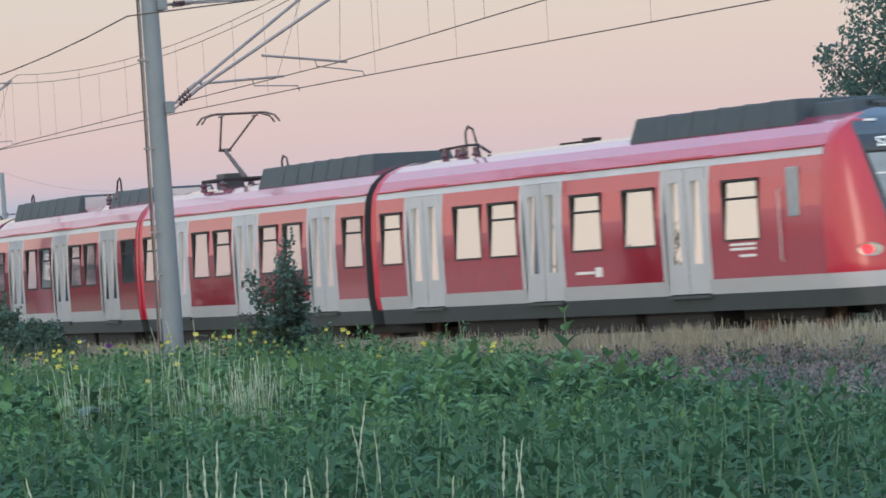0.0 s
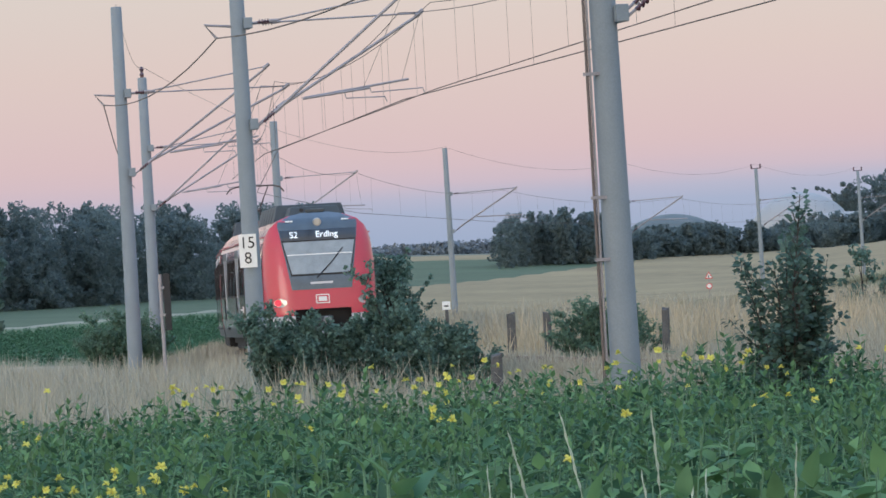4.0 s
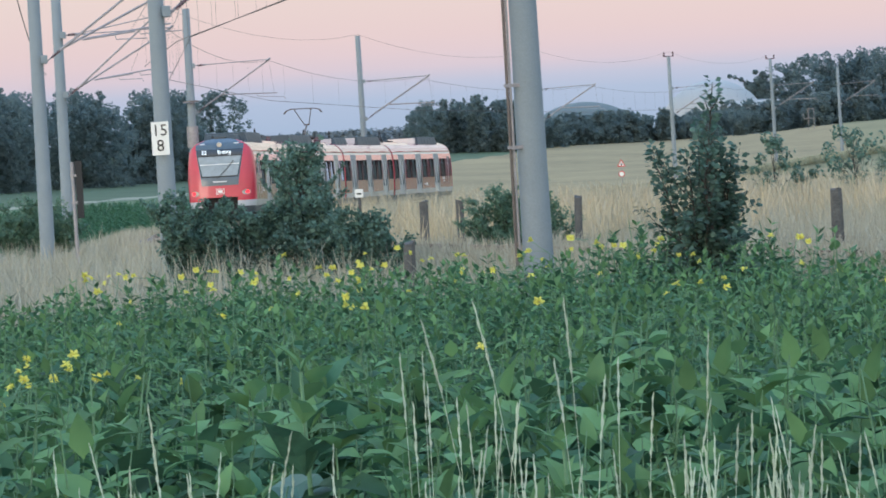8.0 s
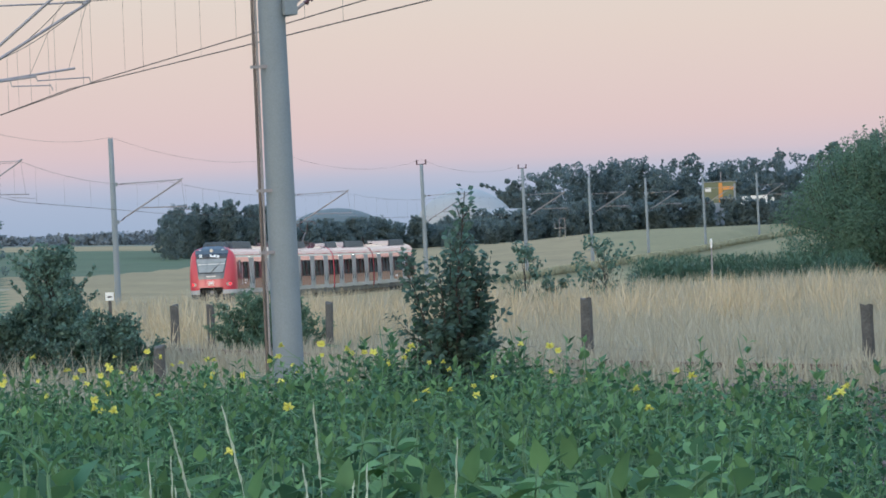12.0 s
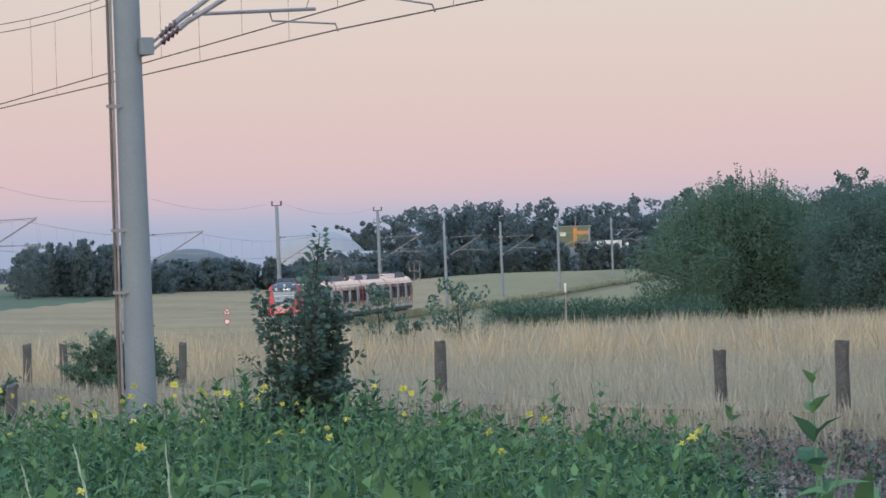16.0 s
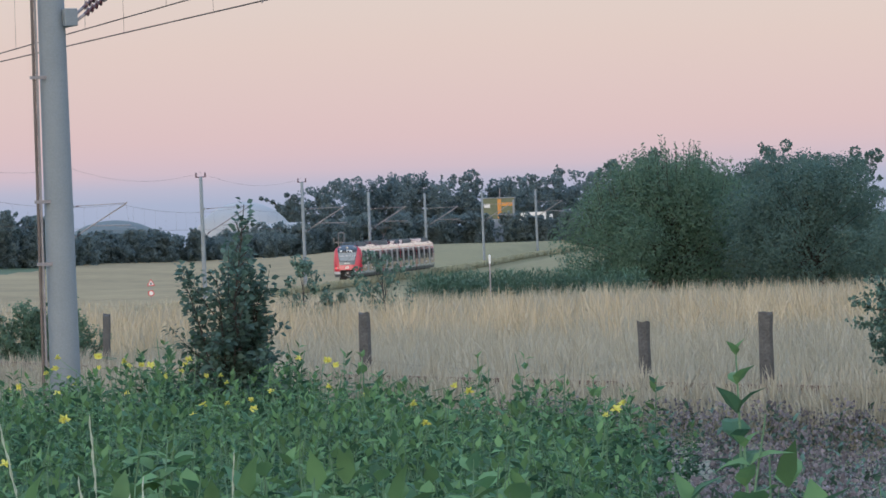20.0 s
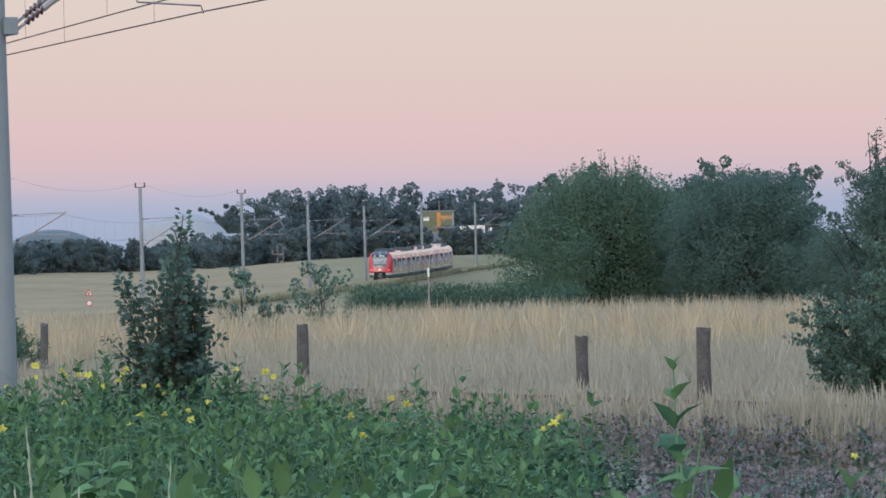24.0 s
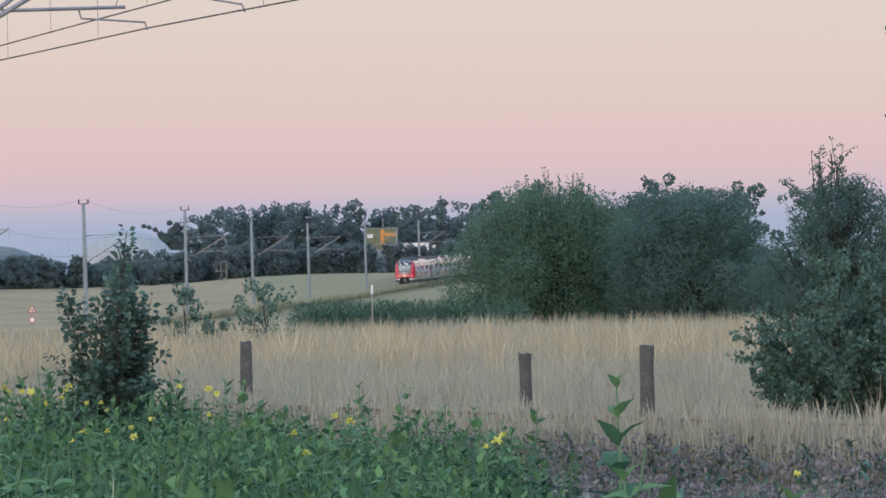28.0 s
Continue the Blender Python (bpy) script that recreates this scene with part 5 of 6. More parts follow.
def forest(name, label, spots, hgt, spread, mat, leaves, size, seed, low=0.74, pines=0.3):
    """Many tree crowns seen from afar, as one mass of leaves."""
    g = np.random.default_rng(seed)
    vs, fs, k = [], [], 0
    for x, y in spots:
        z = float(land(x, y))
        h = hgt * g.uniform(low, 1.04)
        kind = g.random()
        conif, pine = kind < pines * 0.45, pines * 0.45 <= kind < pines
        w = spread * (g.uniform(0.4, 0.6) if conif else g.uniform(0.6, 1.1))
        bl = []
        n = 64
        for i in range(n):
            u = (i + 0.3) / n
            if conif:
                env = w / 2 * ((1 - u) ** 0.8 + 0.04)
            elif pine:
                env = w / 2 * (0.4 + 0.5 * math.sin(math.pi * min(1, max(0, (u - 0.5) / 0.55))))
            else:
                env = w / 2 * math.sin(math.pi * min(0.97, 0.3 + 0.64 * u)) ** 0.55
            a, q = g.uniform(0, math.tau), math.sqrt(g.random())
            r = max(0.18, env * 0.45) if conif else w * g.uniform(0.05, 0.13)
            bl.append(((x + env * q * math.cos(a), y + env * q * math.sin(a), z + (h - r) * u), r))
        c, out = crown_points(g, leaves, bl)
        v, f = leaf_quads(c, size, g, long=1.3, out=out, bias=0.3)
        vs.append(v)
        fs.append(f + k)
        k += len(v)
    ob = mass(name, np.concatenate(vs), np.concatenate(fs), mat)
    return tagged(ob, label=label, category="forest", kind="stuff")


def row_spots(p, q, n, depth, seed):
    g = np.random.default_rng(seed)
    u = (np.arange(n) + g.uniform(0, 1, n)) / n
    return [(p[0] + (q[0] - p[0]) * k + g.normal(0, 1.0), p[1] + (q[1] - p[1]) * k + d) for k, d in zip(u, g.uniform(0, depth, n))]


forest("forest", "dark mixed woodland along the field edge", row_spots((-106, 338), (-77, 455), 95, 26, 21), 11.0, 6, M_hazeleaf, 2100, 0.26, 31, low=0.82, pines=0.35)
# out of view to the left; added so the train's side mirrors something dark
forest("forest", "unseen tall woodland west of the line, added for dark reflections", row_spots((-108, 315), (-135, 236), 44, 16, 28), 16, 8, M_hazeleaf, 1700, 0.42, 38)
forest("forest", "dark belt of broadleaf trees behind the wheat", row_spots((-66, 584), (-50.5, 598), 40, 22, 22), 8.6, 5.0, M_hazeleaf, 1800, 0.3, 32, low=0.72, pines=0.45)
forest("forest", "low dark belt of trees behind the wheat", row_spots((-50, 612), (-20, 650), 56, 14, 30), 5.5, 5.0, M_hazeleaf, 1500, 0.3, 40, low=0.62)
forest("forest", "low dark belt of trees behind the wheat", row_spots((-22, 655), (8, 676), 44, 14, 23), 6.0, 5.5, M_hazeleaf, 1500, 0.32, 33, low=0.66)
forest("forest", "distant tall woodland on the rise", row_spots((-16, 770), (56, 748), 84, 36, 24), 14.4, 8, M_hazeleaf, 1800, 0.4, 34, low=0.7, pines=0.5)
forest("forest", "bushes round the farm yard", row_spots((6, 680), (36, 672), 28, 8, 26), 5.4, 5, M_hazeleaf, 1100, 0.36, 36)
forest("forest", "dark trees behind the willow", row_spots((15, 226), (27, 222), 13, 8, 27), 9.6, 5, M_leafdark, 5000, 0.15, 37, low=0.8, pines=0.0)
forest("forest", "low dark thicket behind the meadow trees", row_spots((25, 214), (36, 206), 16, 6, 29), 5.8, 4.5, M_leafdark, 4000, 0.15, 39, low=0.7, pines=0.0)
# hidden by the willows; added only to darken the reflections in the train
forest("forest", "hidden wood behind the willow trees, added for dark reflections", row_spots((31, 400), (55, 655), 130, 10, 41), 10.5, 8, M_hazeleaf, 1300, 0.5, 42)
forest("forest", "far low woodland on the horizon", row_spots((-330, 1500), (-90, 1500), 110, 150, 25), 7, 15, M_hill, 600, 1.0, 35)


# ---- domes and yard buildings far off ----
def dome(x, y, r, b, top, mat, label):
    """A membrane bulging from a low ring wall."""
    z = float(land(x, y))
    ob = thing("gas_dome", label, "dome", "", Matrix.Translation((x, y, z)))
    c = top - b - z
    a0 = math.asin(max(0.02, -c / b)) if c < 0 else 0.02
    part("membrane", Mesh().lathe([(r * math.cos(a), c + b * math.sin(a)) for a in np.linspace(a0, 1.54, 16)], 40), mat, ob, smooth=True)
    w = max(0.6, c)
    part("ring_wall", Mesh().lathe([(r * math.cos(a0) + 0.15, 0), (r * math.cos(a0) + 0.15, w), (r * math.cos(a0) - 0.1, w + 0.05)], 36), M_roofgrey, ob)


dome(-27.3, 750, 10.5, 10.1, 13.6, M_dome, "pale grey membrane dome of a gas plant behind trees")
dome(-55.4, 800, 12.5, 9.2, 11.5, M_domegreen, "dull green membrane dome of a gas plant behind trees")


def tower():
    x, y = 19.4, 690
    z = float(land(x, y))
    ob = thing("yard_tower", "small yellow and orange clad tower building", "building", "", Matrix.Translation((x, y, z)))
    t = 11.9 - z
    part("wall", Mesh().box(-2.9, 2.7, -2, 2, 0, t), M_yellow, ob, "dull yellow cladding")
    part("corner_panel", Mesh().box(-0.3, 0.35, -2.08, -2.0, t - 3.5, t - 0.15), M_orange, ob, "orange panel")
    part("shutter", Mesh().box(0.4, 2.4, -2.07, -1.98, t - 1.35, t - 0.75), M_orange, ob, "orange shutter")
    part("side_window", Mesh().box(-2.6, -1.6, -2.05, -1.98, t - 1.6, t - 0.9), M_white, ob, "pale window")
    part("edge_panel", Mesh().box(2.3, 2.66, -2.08, -2.0, 0, t - 0.3), M_roofgrey, ob, "grey panel")
    part("lower_wall", Mesh().box(-2.95, 2.75, -2.1, -2.0, 0, t - 3.6), M_roofgrey, ob, "grey lower storey")
    part("roof", Mesh().box(-3.1, 2.9, -2.1, 2.1, t, t + 0.15), M_roofgrey, ob)
    part("antenna", Mesh().tube([(0.2, 0, t), (0.2, 0, t + 1.8)], 0.08, 6), M_galv, ob)
    sh = thing("shed", "long low grey-roofed farm shed", "building", "", Matrix.Translation((13.5, 700, z)))
    part("wall", Mesh().box(-6, 6, -4, 4, 0, 2.6), M_roofgrey, sh)
    part("roof", Mesh().add([(-6.3, -4.3, 2.6), (6.3, -4.3, 2.6), (6.3, 4.3, 2.6), (-6.3, 4.3, 2.6), (-6.3, 0, 4.6), (6.3, 0, 4.6)], [(0, 1, 5, 4), (2, 3, 4, 5), (0, 4, 3), (1, 2, 5), (3, 2, 1, 0)]), M_roofgrey, sh)
    lorry = thing("lorry", "white lorry parked by the farm yard", "lorry", "", Matrix.Translation((25.5, 690, float(land(25.5, 690)))))
    part("box_body", Mesh().box(-2.6, 2.0, -1.2, 1.2, 3.4, 5.0), M_white, lorry)
    part("driver_cab", Mesh().box(2.1, 3.2, -1.1, 1.1, 3.0, 4.6), M_white, lorry, bevel=0.1)
    part("chassis", Mesh().box(-2.6, 3.2, -1.0, 1.0, 0.0, 3.0), M_dgrey, lorry)


tower()


def dome_shed():
    ob = thing("shed", "low pale-roofed shed beside the dome", "building", "", Matrix.Translation((-20.5, 736, float(land(-20.5, 736)))))
    h = 9.3 - float(land(-20.5, 736))
    part("wall", Mesh().box(-4.6, 4.6, -3, 3, 0, h - 1.5), M_roofgrey, ob)
    part("roof", Mesh().add([(-4.9, -3.3, h - 1.5), (4.9, -3.3, h - 1.5), (4.9, 3.3, h - 1.5), (-4.9, 3.3, h - 1.5), (-4.6, 0, h), (4.6, 0, h)], [(0, 1, 5, 4), (2, 3, 4, 5), (0, 4, 3), (1, 2, 5), (3, 2, 1, 0)]), M_dome, ob, "pale sheet roof")


dome_shed()


# ---- lone tree by the dome, boards, stakes ----
def lone_tree():
    """A tree with one long branch leaning out."""
    g = np.random.default_rng(77)
    x, y = -19.4, 772
    z = float(land(x, y))
    ob = thing("broadleaf_tree", "dark distant tree with one long leaning branch", "tree", "", Matrix.Translation((x, y, z)))
    t = 15.4 - z
    limb = [(0, 0, 0), (0.2, 0, t * 0.5), (-1.0, 0, t * 0.72), (-3.0, 0, t * 0.86), (-5.2, 0, t * 0.92)]
    part("trunk", Mesh().tube(limb, [0.4, 0.3, 0.22, 0.15, 0.06], 6).tube([(0.2, 0, t * 0.5), (0.6, 0, t * 0.95)], [0.25, 0.08], 6), M_bark, ob)
    bl = [((-5.2, 0, t * 0.925), 0.5), ((-4.2, 0, t * 0.9), 0.45), ((-3.0, 0, t * 0.86), 0.5), ((-2.0, 0.3, t * 0.79), 0.7), ((-1.0, 0, t * 0.7), 1.4), ((0.6, 0, t * 0.62), 1.8), ((0.4, 0, t * 0.82), 1.1), ((1.2, 0, t * 0.93), 0.7), ((-0.2, 0, t * 0.97), 0.6), ((1.5, 0, t * 0.5), 2.2), ((-0.8, 0, t * 0.45), 1.9)]
    c, out = crown_points(g, 9000, bl)
    v, f = leaf_quads(c, 0.22, g, out=out)
    mass("crown", v, f, M_hazeleaf, parent=ob)


lone_tree()


def crossing_sign():
    x, y = -18.08, 299.5
    ob = thing("warning_sign", "small red and white triangular road sign on a post", "road sign", "", Matrix.Translation((x, y, float(land(x, y)))))
    h = 0.5 - float(land(x, y))
    part("post", Mesh().tube([(0, 0.03, 0), (0, 0.03, h + 0.3)], 0.03, 8), M_galv, ob)
    tri = lambda r, yy: [(r * math.sin(a), yy, h + r * math.cos(a)) for a in (0, 2.094, 4.189)]
    part("triangle_rim", Mesh().add(tri(0.36, 0.0) + tri(0.36, 0.02), [(0, 1, 2), (5, 4, 3), (0, 1, 4, 3), (1, 2, 5, 4), (2, 0, 3, 5)]), M_signred, ob, "red rim")
    part("triangle_field", Mesh().add(tri(0.25, -0.005) + tri(0.25, 0.0), [(0, 1, 2), (5, 4, 3), (0, 1, 4, 3), (1, 2, 5, 4), (2, 0, 3, 5)]), M_white, ob, "white field")
    part("triangle_mark", Mesh().box(-0.05, 0.05, -0.009, -0.006, h - 0.1, h + 0.08), M_ink, ob, "dark symbol")
    part("round_rim", Mesh().lathe([(0.23, 0.0), (0.23, 0.02)], 20, 0, "Y", (0, 0, h - 0.74)), M_signred, ob, "red rim")
    part("round_field", Mesh().lathe([(0.17, -0.006), (0.17, 0.0)], 20, 0, "Y", (0, 0, h - 0.74)), M_white, ob, "white field")


crossing_sign()


def stake_board():
    """Small white plate on a stake by the line, and a narrow board seen from its back."""
    x, y = -13.29, 104.2
    z = float(land(x, y))
    ob = thing("plate_stake", "small white plate on a wooden stake by the track", "plate", "", Matrix.Translation((x, y, z)))
    part("stake", Mesh().box(-0.04, 0.04, 0.01, 0.07, 0, 1.0 - z), M_post, ob)
    part("plate", Mesh().box(-0.11, 0.11, -0.01, 0.01, 0.78 - z, 1.0 - z), M_white, ob, "white plate", bevel=0.004)
    part("plate_mark", Mesh().box(-0.06, 0.06, -0.016, -0.011, 0.86 - z, 0.90 - z), M_ink, ob)
    x, y = -18.7, 93.15
    z = float(land(x, y))
    ob = thing("signal_board", "narrow dark railway board seen from behind on a pale post", "board", "", Matrix.Translation((x, y, z)))
    part("post", Mesh().tube([(-0.03, 0, 0), (-0.05, 0, 2.1 - z)], 0.045, 10), M_galv, ob)
    part("board", Mesh().box(0.02, 0.19, -0.03, 0.0, 0.75 - z, 2.12 - z), M_black, ob, "dark board", bevel=0.006)
    for zc in (1.1, 1.75):
        part("clamp", Mesh().box(-0.1, 0.05, -0.05, 0.05, zc - z, zc + 0.06 - z), M_galv, ob)
    x, y = 4.69, 185
    z = float(land(x, y))
    ob = thing("marker_post", "white marker post before the maize", "post", "", Matrix.Translation((x, y, z)))
    part("post", Mesh().tube([(0, 0, 0), (0, 0, 1.6 - z)], 0.035, 8), M_galv, ob)
    part("cap", Mesh().lathe([(0.05, 1.4 - z), (0.055, 1.78 - z), (0.02, 1.82 - z)], 8), M_white, ob, "white cap")
    x, y = -7.6, 634
    z = float(land(x, y))
    ob = thing("signal_platform", "small tubular steel platform by the line", "platform", "", Matrix.Translation((x, y, z)))
    for dx in (-0.45, 0.45):
        part("leg", Mesh().tube([(dx, 0, 0), (dx, 0, 6.35 - z)], 0.06, 6), M_galv, ob)
    part("deck", Mesh().box(-1.2, 0.6, -0.4, 0.4, 4.75 - z, 4.85 - z), M_galv, ob)
    part("top_rail", Mesh().tube([(-0.45, 0, 6.35 - z), (0.45, 0, 6.35 - z)], 0.06, 6), M_galv, ob)
    part("guard_post", Mesh().tube([(-1.2, 0, 4.75 - z), (-1.2, 0, 5.6 - z)], 0.05, 6), M_galv, ob)


stake_board()


# ---- crops and grasses ----
def leaf_form(length, width, droop):
    """A folded pointed leaf along +x: eight corners, six faces."""
    u = [0.0, 0.28, 0.62, 1.0]
    hw = [0.06, 1.0, 0.75, 0.0]
    v = []
    for a, b in zip(u, hw):
        z = -droop * a * a * length + 0.12 * a * length
        v += [(a * length, -b * width / 2, z + 0.18 * b * width), (a * length, 0, z), (a * length, b * width / 2, z + 0.18 * b * width)]
    f = []
    for i in range(3):
        f += [(3 * i, 3 * i + 3, 3 * i + 4, 3 * i + 1), (3 * i + 1, 3 * i + 4, 3 * i + 5, 3 * i + 2)]
    return np.array(v), np.array(f)


def small_leaf(length, width, droop):
    """A leaf folded along its rib, of two faces, for plants farther off."""
    z = -droop * length * 0.5
    v = [(0, 0, 0), (length * 0.45, -width / 2, 0.1 * length + z * 0.3), (length, 0, z), (length * 0.45, width / 2, 0.1 * length + z * 0.3), (length * 0.5, 0, 0.02 * length + z * 0.3)]
    return np.array(v), np.array([(0, 1, 2, 4), (0, 4, 2, 3)])


def crop_form(seed, h, large=0.24, pairs=8, leaf=leaf_form, wide=0.45, bare=0.18):
    """One crop plant: a stem with opposite pairs of leaves; corners, faces, material."""
    g = np.random.default_rng(seed)
    V, F, M = [], [], []
    k = 0

    def put(v, f, m):
        nonlocal k
        V.append(v)
        F.append(f + k)
        M.append(np.full(len(f), m))
        k += len(v)
    h = h * g.uniform(0.78, 1.12)
    st = Mesh().tube([(0, 0, 0), (g.normal(0, 0.03), g.normal(0, 0.03), h * 0.5), (g.normal(0, 0.05), g.normal(0, 0.05), h)], [0.010, 0.008, 0.004], 3, caps=False)
    put(np.array(st.v), np.array(st.f), 2)
    pale = g.uniform(0.2, 0.9)
    for i in range(pairs):
        u = bare + (1 - bare) * (i + g.uniform(0, 0.4)) / pairs
        big = large * (1.12 - 0.68 * u) * g.uniform(0.7, 1.3)
        a0 = i * 1.57 + g.uniform(-0.4, 0.4)
        for s in (0, math.pi):
            v, f = leaf(big, big * wide * g.uniform(0.75, 1.25), g.uniform(0.1, 0.9))
            tilt = g.uniform(0.0, 0.9) + 0.5 * (u > 0.85)
            R = np.array(Matrix.Rotation(a0 + s + g.uniform(-0.3, 0.3), 3, "Z") @ Matrix.Rotation(-tilt, 3, "Y") @ Matrix.Rotation(g.uniform(-0.5, 0.5), 3, "X"))
            put(v @ R.T + np.array([0, 0, h * u]), f, 1 if u > 0.7 and g.random() < pale else 0)
    return np.concatenate(V), np.concatenate(F), np.concatenate(M)


def scatter(name, forms, xy, mats, label, category, smin=0.8, smax=1.15, gen=None, lift=0.0, grow=None, base=None):
    """Joins many turned and scaled copies of the forms into one mass."""
    g = gen or np.random.default_rng(5)
    pick = g.integers(0, len(forms), len(xy))
    z = (land(xy[:, 0], xy[:, 1]) if base is None else base) + lift
    VV, FF, MM, k = [], [], [], 0
    for i, (v, f, m) in enumerate(forms):
        sel = np.where(pick == i)[0]
        if not len(sel):
            continue
        a, s = g.uniform(0, math.tau, len(sel)), g.uniform(smin, smax, len(sel)) * (1.0 if grow is None else grow[sel])
        c, q = np.cos(a) * s, np.sin(a) * s
        X = v[None, :, 0] * c[:, None] - v[None, :, 1] * q[:, None] + xy[sel, 0][:, None]
        Y = v[None, :, 0] * q[:, None] + v[None, :, 1] * c[:, None] + xy[sel, 1][:, None]
        Z = v[None, :, 2] * s[:, None] + z[sel][:, None]
        VV.append(np.stack([X, Y, Z], -1).reshape(-1, 3))
        FF.append((f[None] + (np.arange(len(sel)) * len(v))[:, None, None]).reshape(-1, f.shape[1]) + k)
        MM.append(np.tile(m, len(sel)))
        k += len(sel) * len(v)
    ob = mass(name, np.concatenate(VV), np.concatenate(FF), mats, np.concatenate(MM))
    return tagged(ob, label=label, category=category, kind="stuff")


def wedge(n, y0, y1, gen):
    """Places in the fan of ground that the clip shows."""
    y = y0 + (y1 - y0) * gen.uniform(0, 1, n) ** 0.75
    x = (y + 6) * gen.uniform(-0.235, 0.175, n)
    return np.stack([x, y], 1)


def side_of(xy):
    return np.array([beside(x, y)[0] for x, y in xy])


def build_crop():
    g = np.random.default_rng(41)
    xy = np.concatenate([wedge(12500, 6, 57, g), np.stack([g.uniform(-3.5, 6, 2900), g.uniform(-24, 8, 2900)], 1), np.stack([g.uniform(-16, 18, 2400), g.uniform(-34, 12, 2400)], 1)])
    d = side_of(xy)
    far_end = np.where(xy[:, 0] < -3.2, 52.5, 58.0)
    keep = (d < -4.2 - 0.6 * np.sin(xy[:, 1] * 0.7)) & (xy[:, 1] < far_end)
    # low and patchy towards the ballast where the line comes close
    az = xy[:, 0] / np.maximum(xy[:, 1], 1)
    thin = np.clip((az - 0.045 - 0.02 * np.sin(xy[:, 1] * 0.5)) / 0.025, 0, 1) * np.clip((xy[:, 1] - 17) / 9, 0, 1)
    keep &= (g.random(len(xy)) > thin * 0.5) & ~((thin > 0.5) & (d > -9.5 - 2.5 * np.sin(xy[:, 1] * 0.4)) & (g.random(len(xy)) < 0.93))
    grow = 1.0 + 0.17 * np.clip((xy[:, 1] - 44) / 8, 0, 1) * (d < -2) - 0.62 * thin
    grow -= 0.12 * np.clip((-xy[:, 0] - 4) / 3, 0, 1) * (xy[:, 1] > 38)
    grow *= np.interp(xy[:, 1], [9, 13, 18], [0.5, 0.72, 1.0])
    grow *= 1.0 + 0.10 * np.sin(xy[:, 0] * 0.9) * np.sin(xy[:, 1] * 0.45) + 0.13 * np.sin(xy[:, 0] * 5.1 + 2 * np.sin(xy[:, 1] * 0.9)) * np.sin(xy[:, 1] * 2.3)
    grow *= np.where((az > -0.19) & (az < -0.11) & (xy[:, 1] > 8) & (xy[:, 1] < 16.6), 0.62, 1.0)
    xy, grow = xy[keep], grow[keep]
    far_ = (xy[:, 1] > 25) | (xy[:, 1] < 0)
    near_ = ~far_ & (xy[:, 1] < 23) & (g.random(len(xy)) < 0.6)
    mid_ = ~far_ & ~near_
    back_ = xy[:, 1] < 0
    scatter("crop_plants", [crop_form(260 + i, 1.05, 0.22, 11, small_leaf, 0.46) for i in range(12)], xy[back_], [M_crop, M_crop, M_stem], "dense dark green crop round the standpoint", "crop", 0.75, 1.2, g, grow=grow[back_] * 1.4)
    for sel, forms, label in ((far_ & ~back_, [crop_form(60 + i, 1.02, 0.20, 12, small_leaf, 0.47) for i in range(16)], "dense crop of leafy green plants with narrow pointed leaves"),
                              (mid_, [crop_form(160 + i, 1.0, 0.26, 8, leaf_form, 0.58) for i in range(14)], "dense crop of leafy green plants with narrow pointed leaves"),
                              (near_, [crop_form(80 + i, 1.0, 0.32, 5, leaf_form, 0.6) for i in range(8)], "crop plants with large pointed leaves at the field edge")):
        scatter("crop_plants", forms, xy[sel], [M_crop, M_cropnew, M_stem], label, "crop", 0.70, 1.14, g, grow=grow[sel])


build_crop()


def blade_form(seed, n, h, w, ear=0.0):
    g = np.random.default_rng(seed)
    V, F = [], []
    for i in range(n):
        a, lean = g.uniform(0, math.tau), g.uniform(0.04, 0.8) ** 1.2
        hh = h * g.uniform(0.6, 1.15)
        x0, y0 = g.normal(0, 0.09, 2)
        d = np.array([math.cos(a), math.sin(a)])
        e = np.array([-d[1], d[0]])
        k = len(V)
        for u, ww in ((0, 1.0), (0.6, 0.8 + ear), (1.0, 0.15)):
            p = np.array([x0, y0]) + d * lean * hh * u * u
            for s in (-1, 1):
                V.append((*(p + e * s * w * ww / 2), hh * u))
        F += [(k + 2 * j, k + 2 * j + 1, k + 2 * j + 3, k + 2 * j + 2) for j in range(2)]
    return np.array(V), np.array(F), np.zeros(len(F), int)


def ear_form(seed, n, h):
    """Thin stalks that end in long narrow seed heads."""
    g = np.random.default_rng(seed)
    V, F = [], []
    for i in range(n):
        a, lean, hh = g.uniform(0, math.tau), g.uniform(0.0, 0.13), h * g.uniform(0.72, 1.1)
        d = np.array([math.cos(a), math.sin(a)])
        o = g.normal(0, 0.16, 2)
        turn = g.uniform(0, 3.14)
        for t in (turn, turn + 1.57):
            e = np.array([math.cos(t), math.sin(t)])
            k = len(V)
            us = [0, 0.5, 0.855, 0.865, 0.88, 0.895, 0.91, 0.925, 0.94, 0.955, 0.97, 0.985, 1.0]
            ws = [0.003, 0.0026, 0.0022, 0.0088, 0.0036, 0.0095, 0.0036, 0.009, 0.0034, 0.008, 0.003, 0.006, 0.001]
            for q, (u, w) in enumerate(zip(us, ws)):
                p = o + d * lean * hh * u * u + e * (0.001 * (-1) ** (q // 2) if u > 0.86 else 0)
                for s in (-1, 1):
                    V.append((*(p + e * s * w / 2), hh * u))
            F += [(k + 2 * j, k + 2 * j + 1, k + 2 * j + 3, k + 2 * j + 2) for j in range(len(us) - 1)]
    return np.array(V), np.array(F), np.zeros(len(F), int)


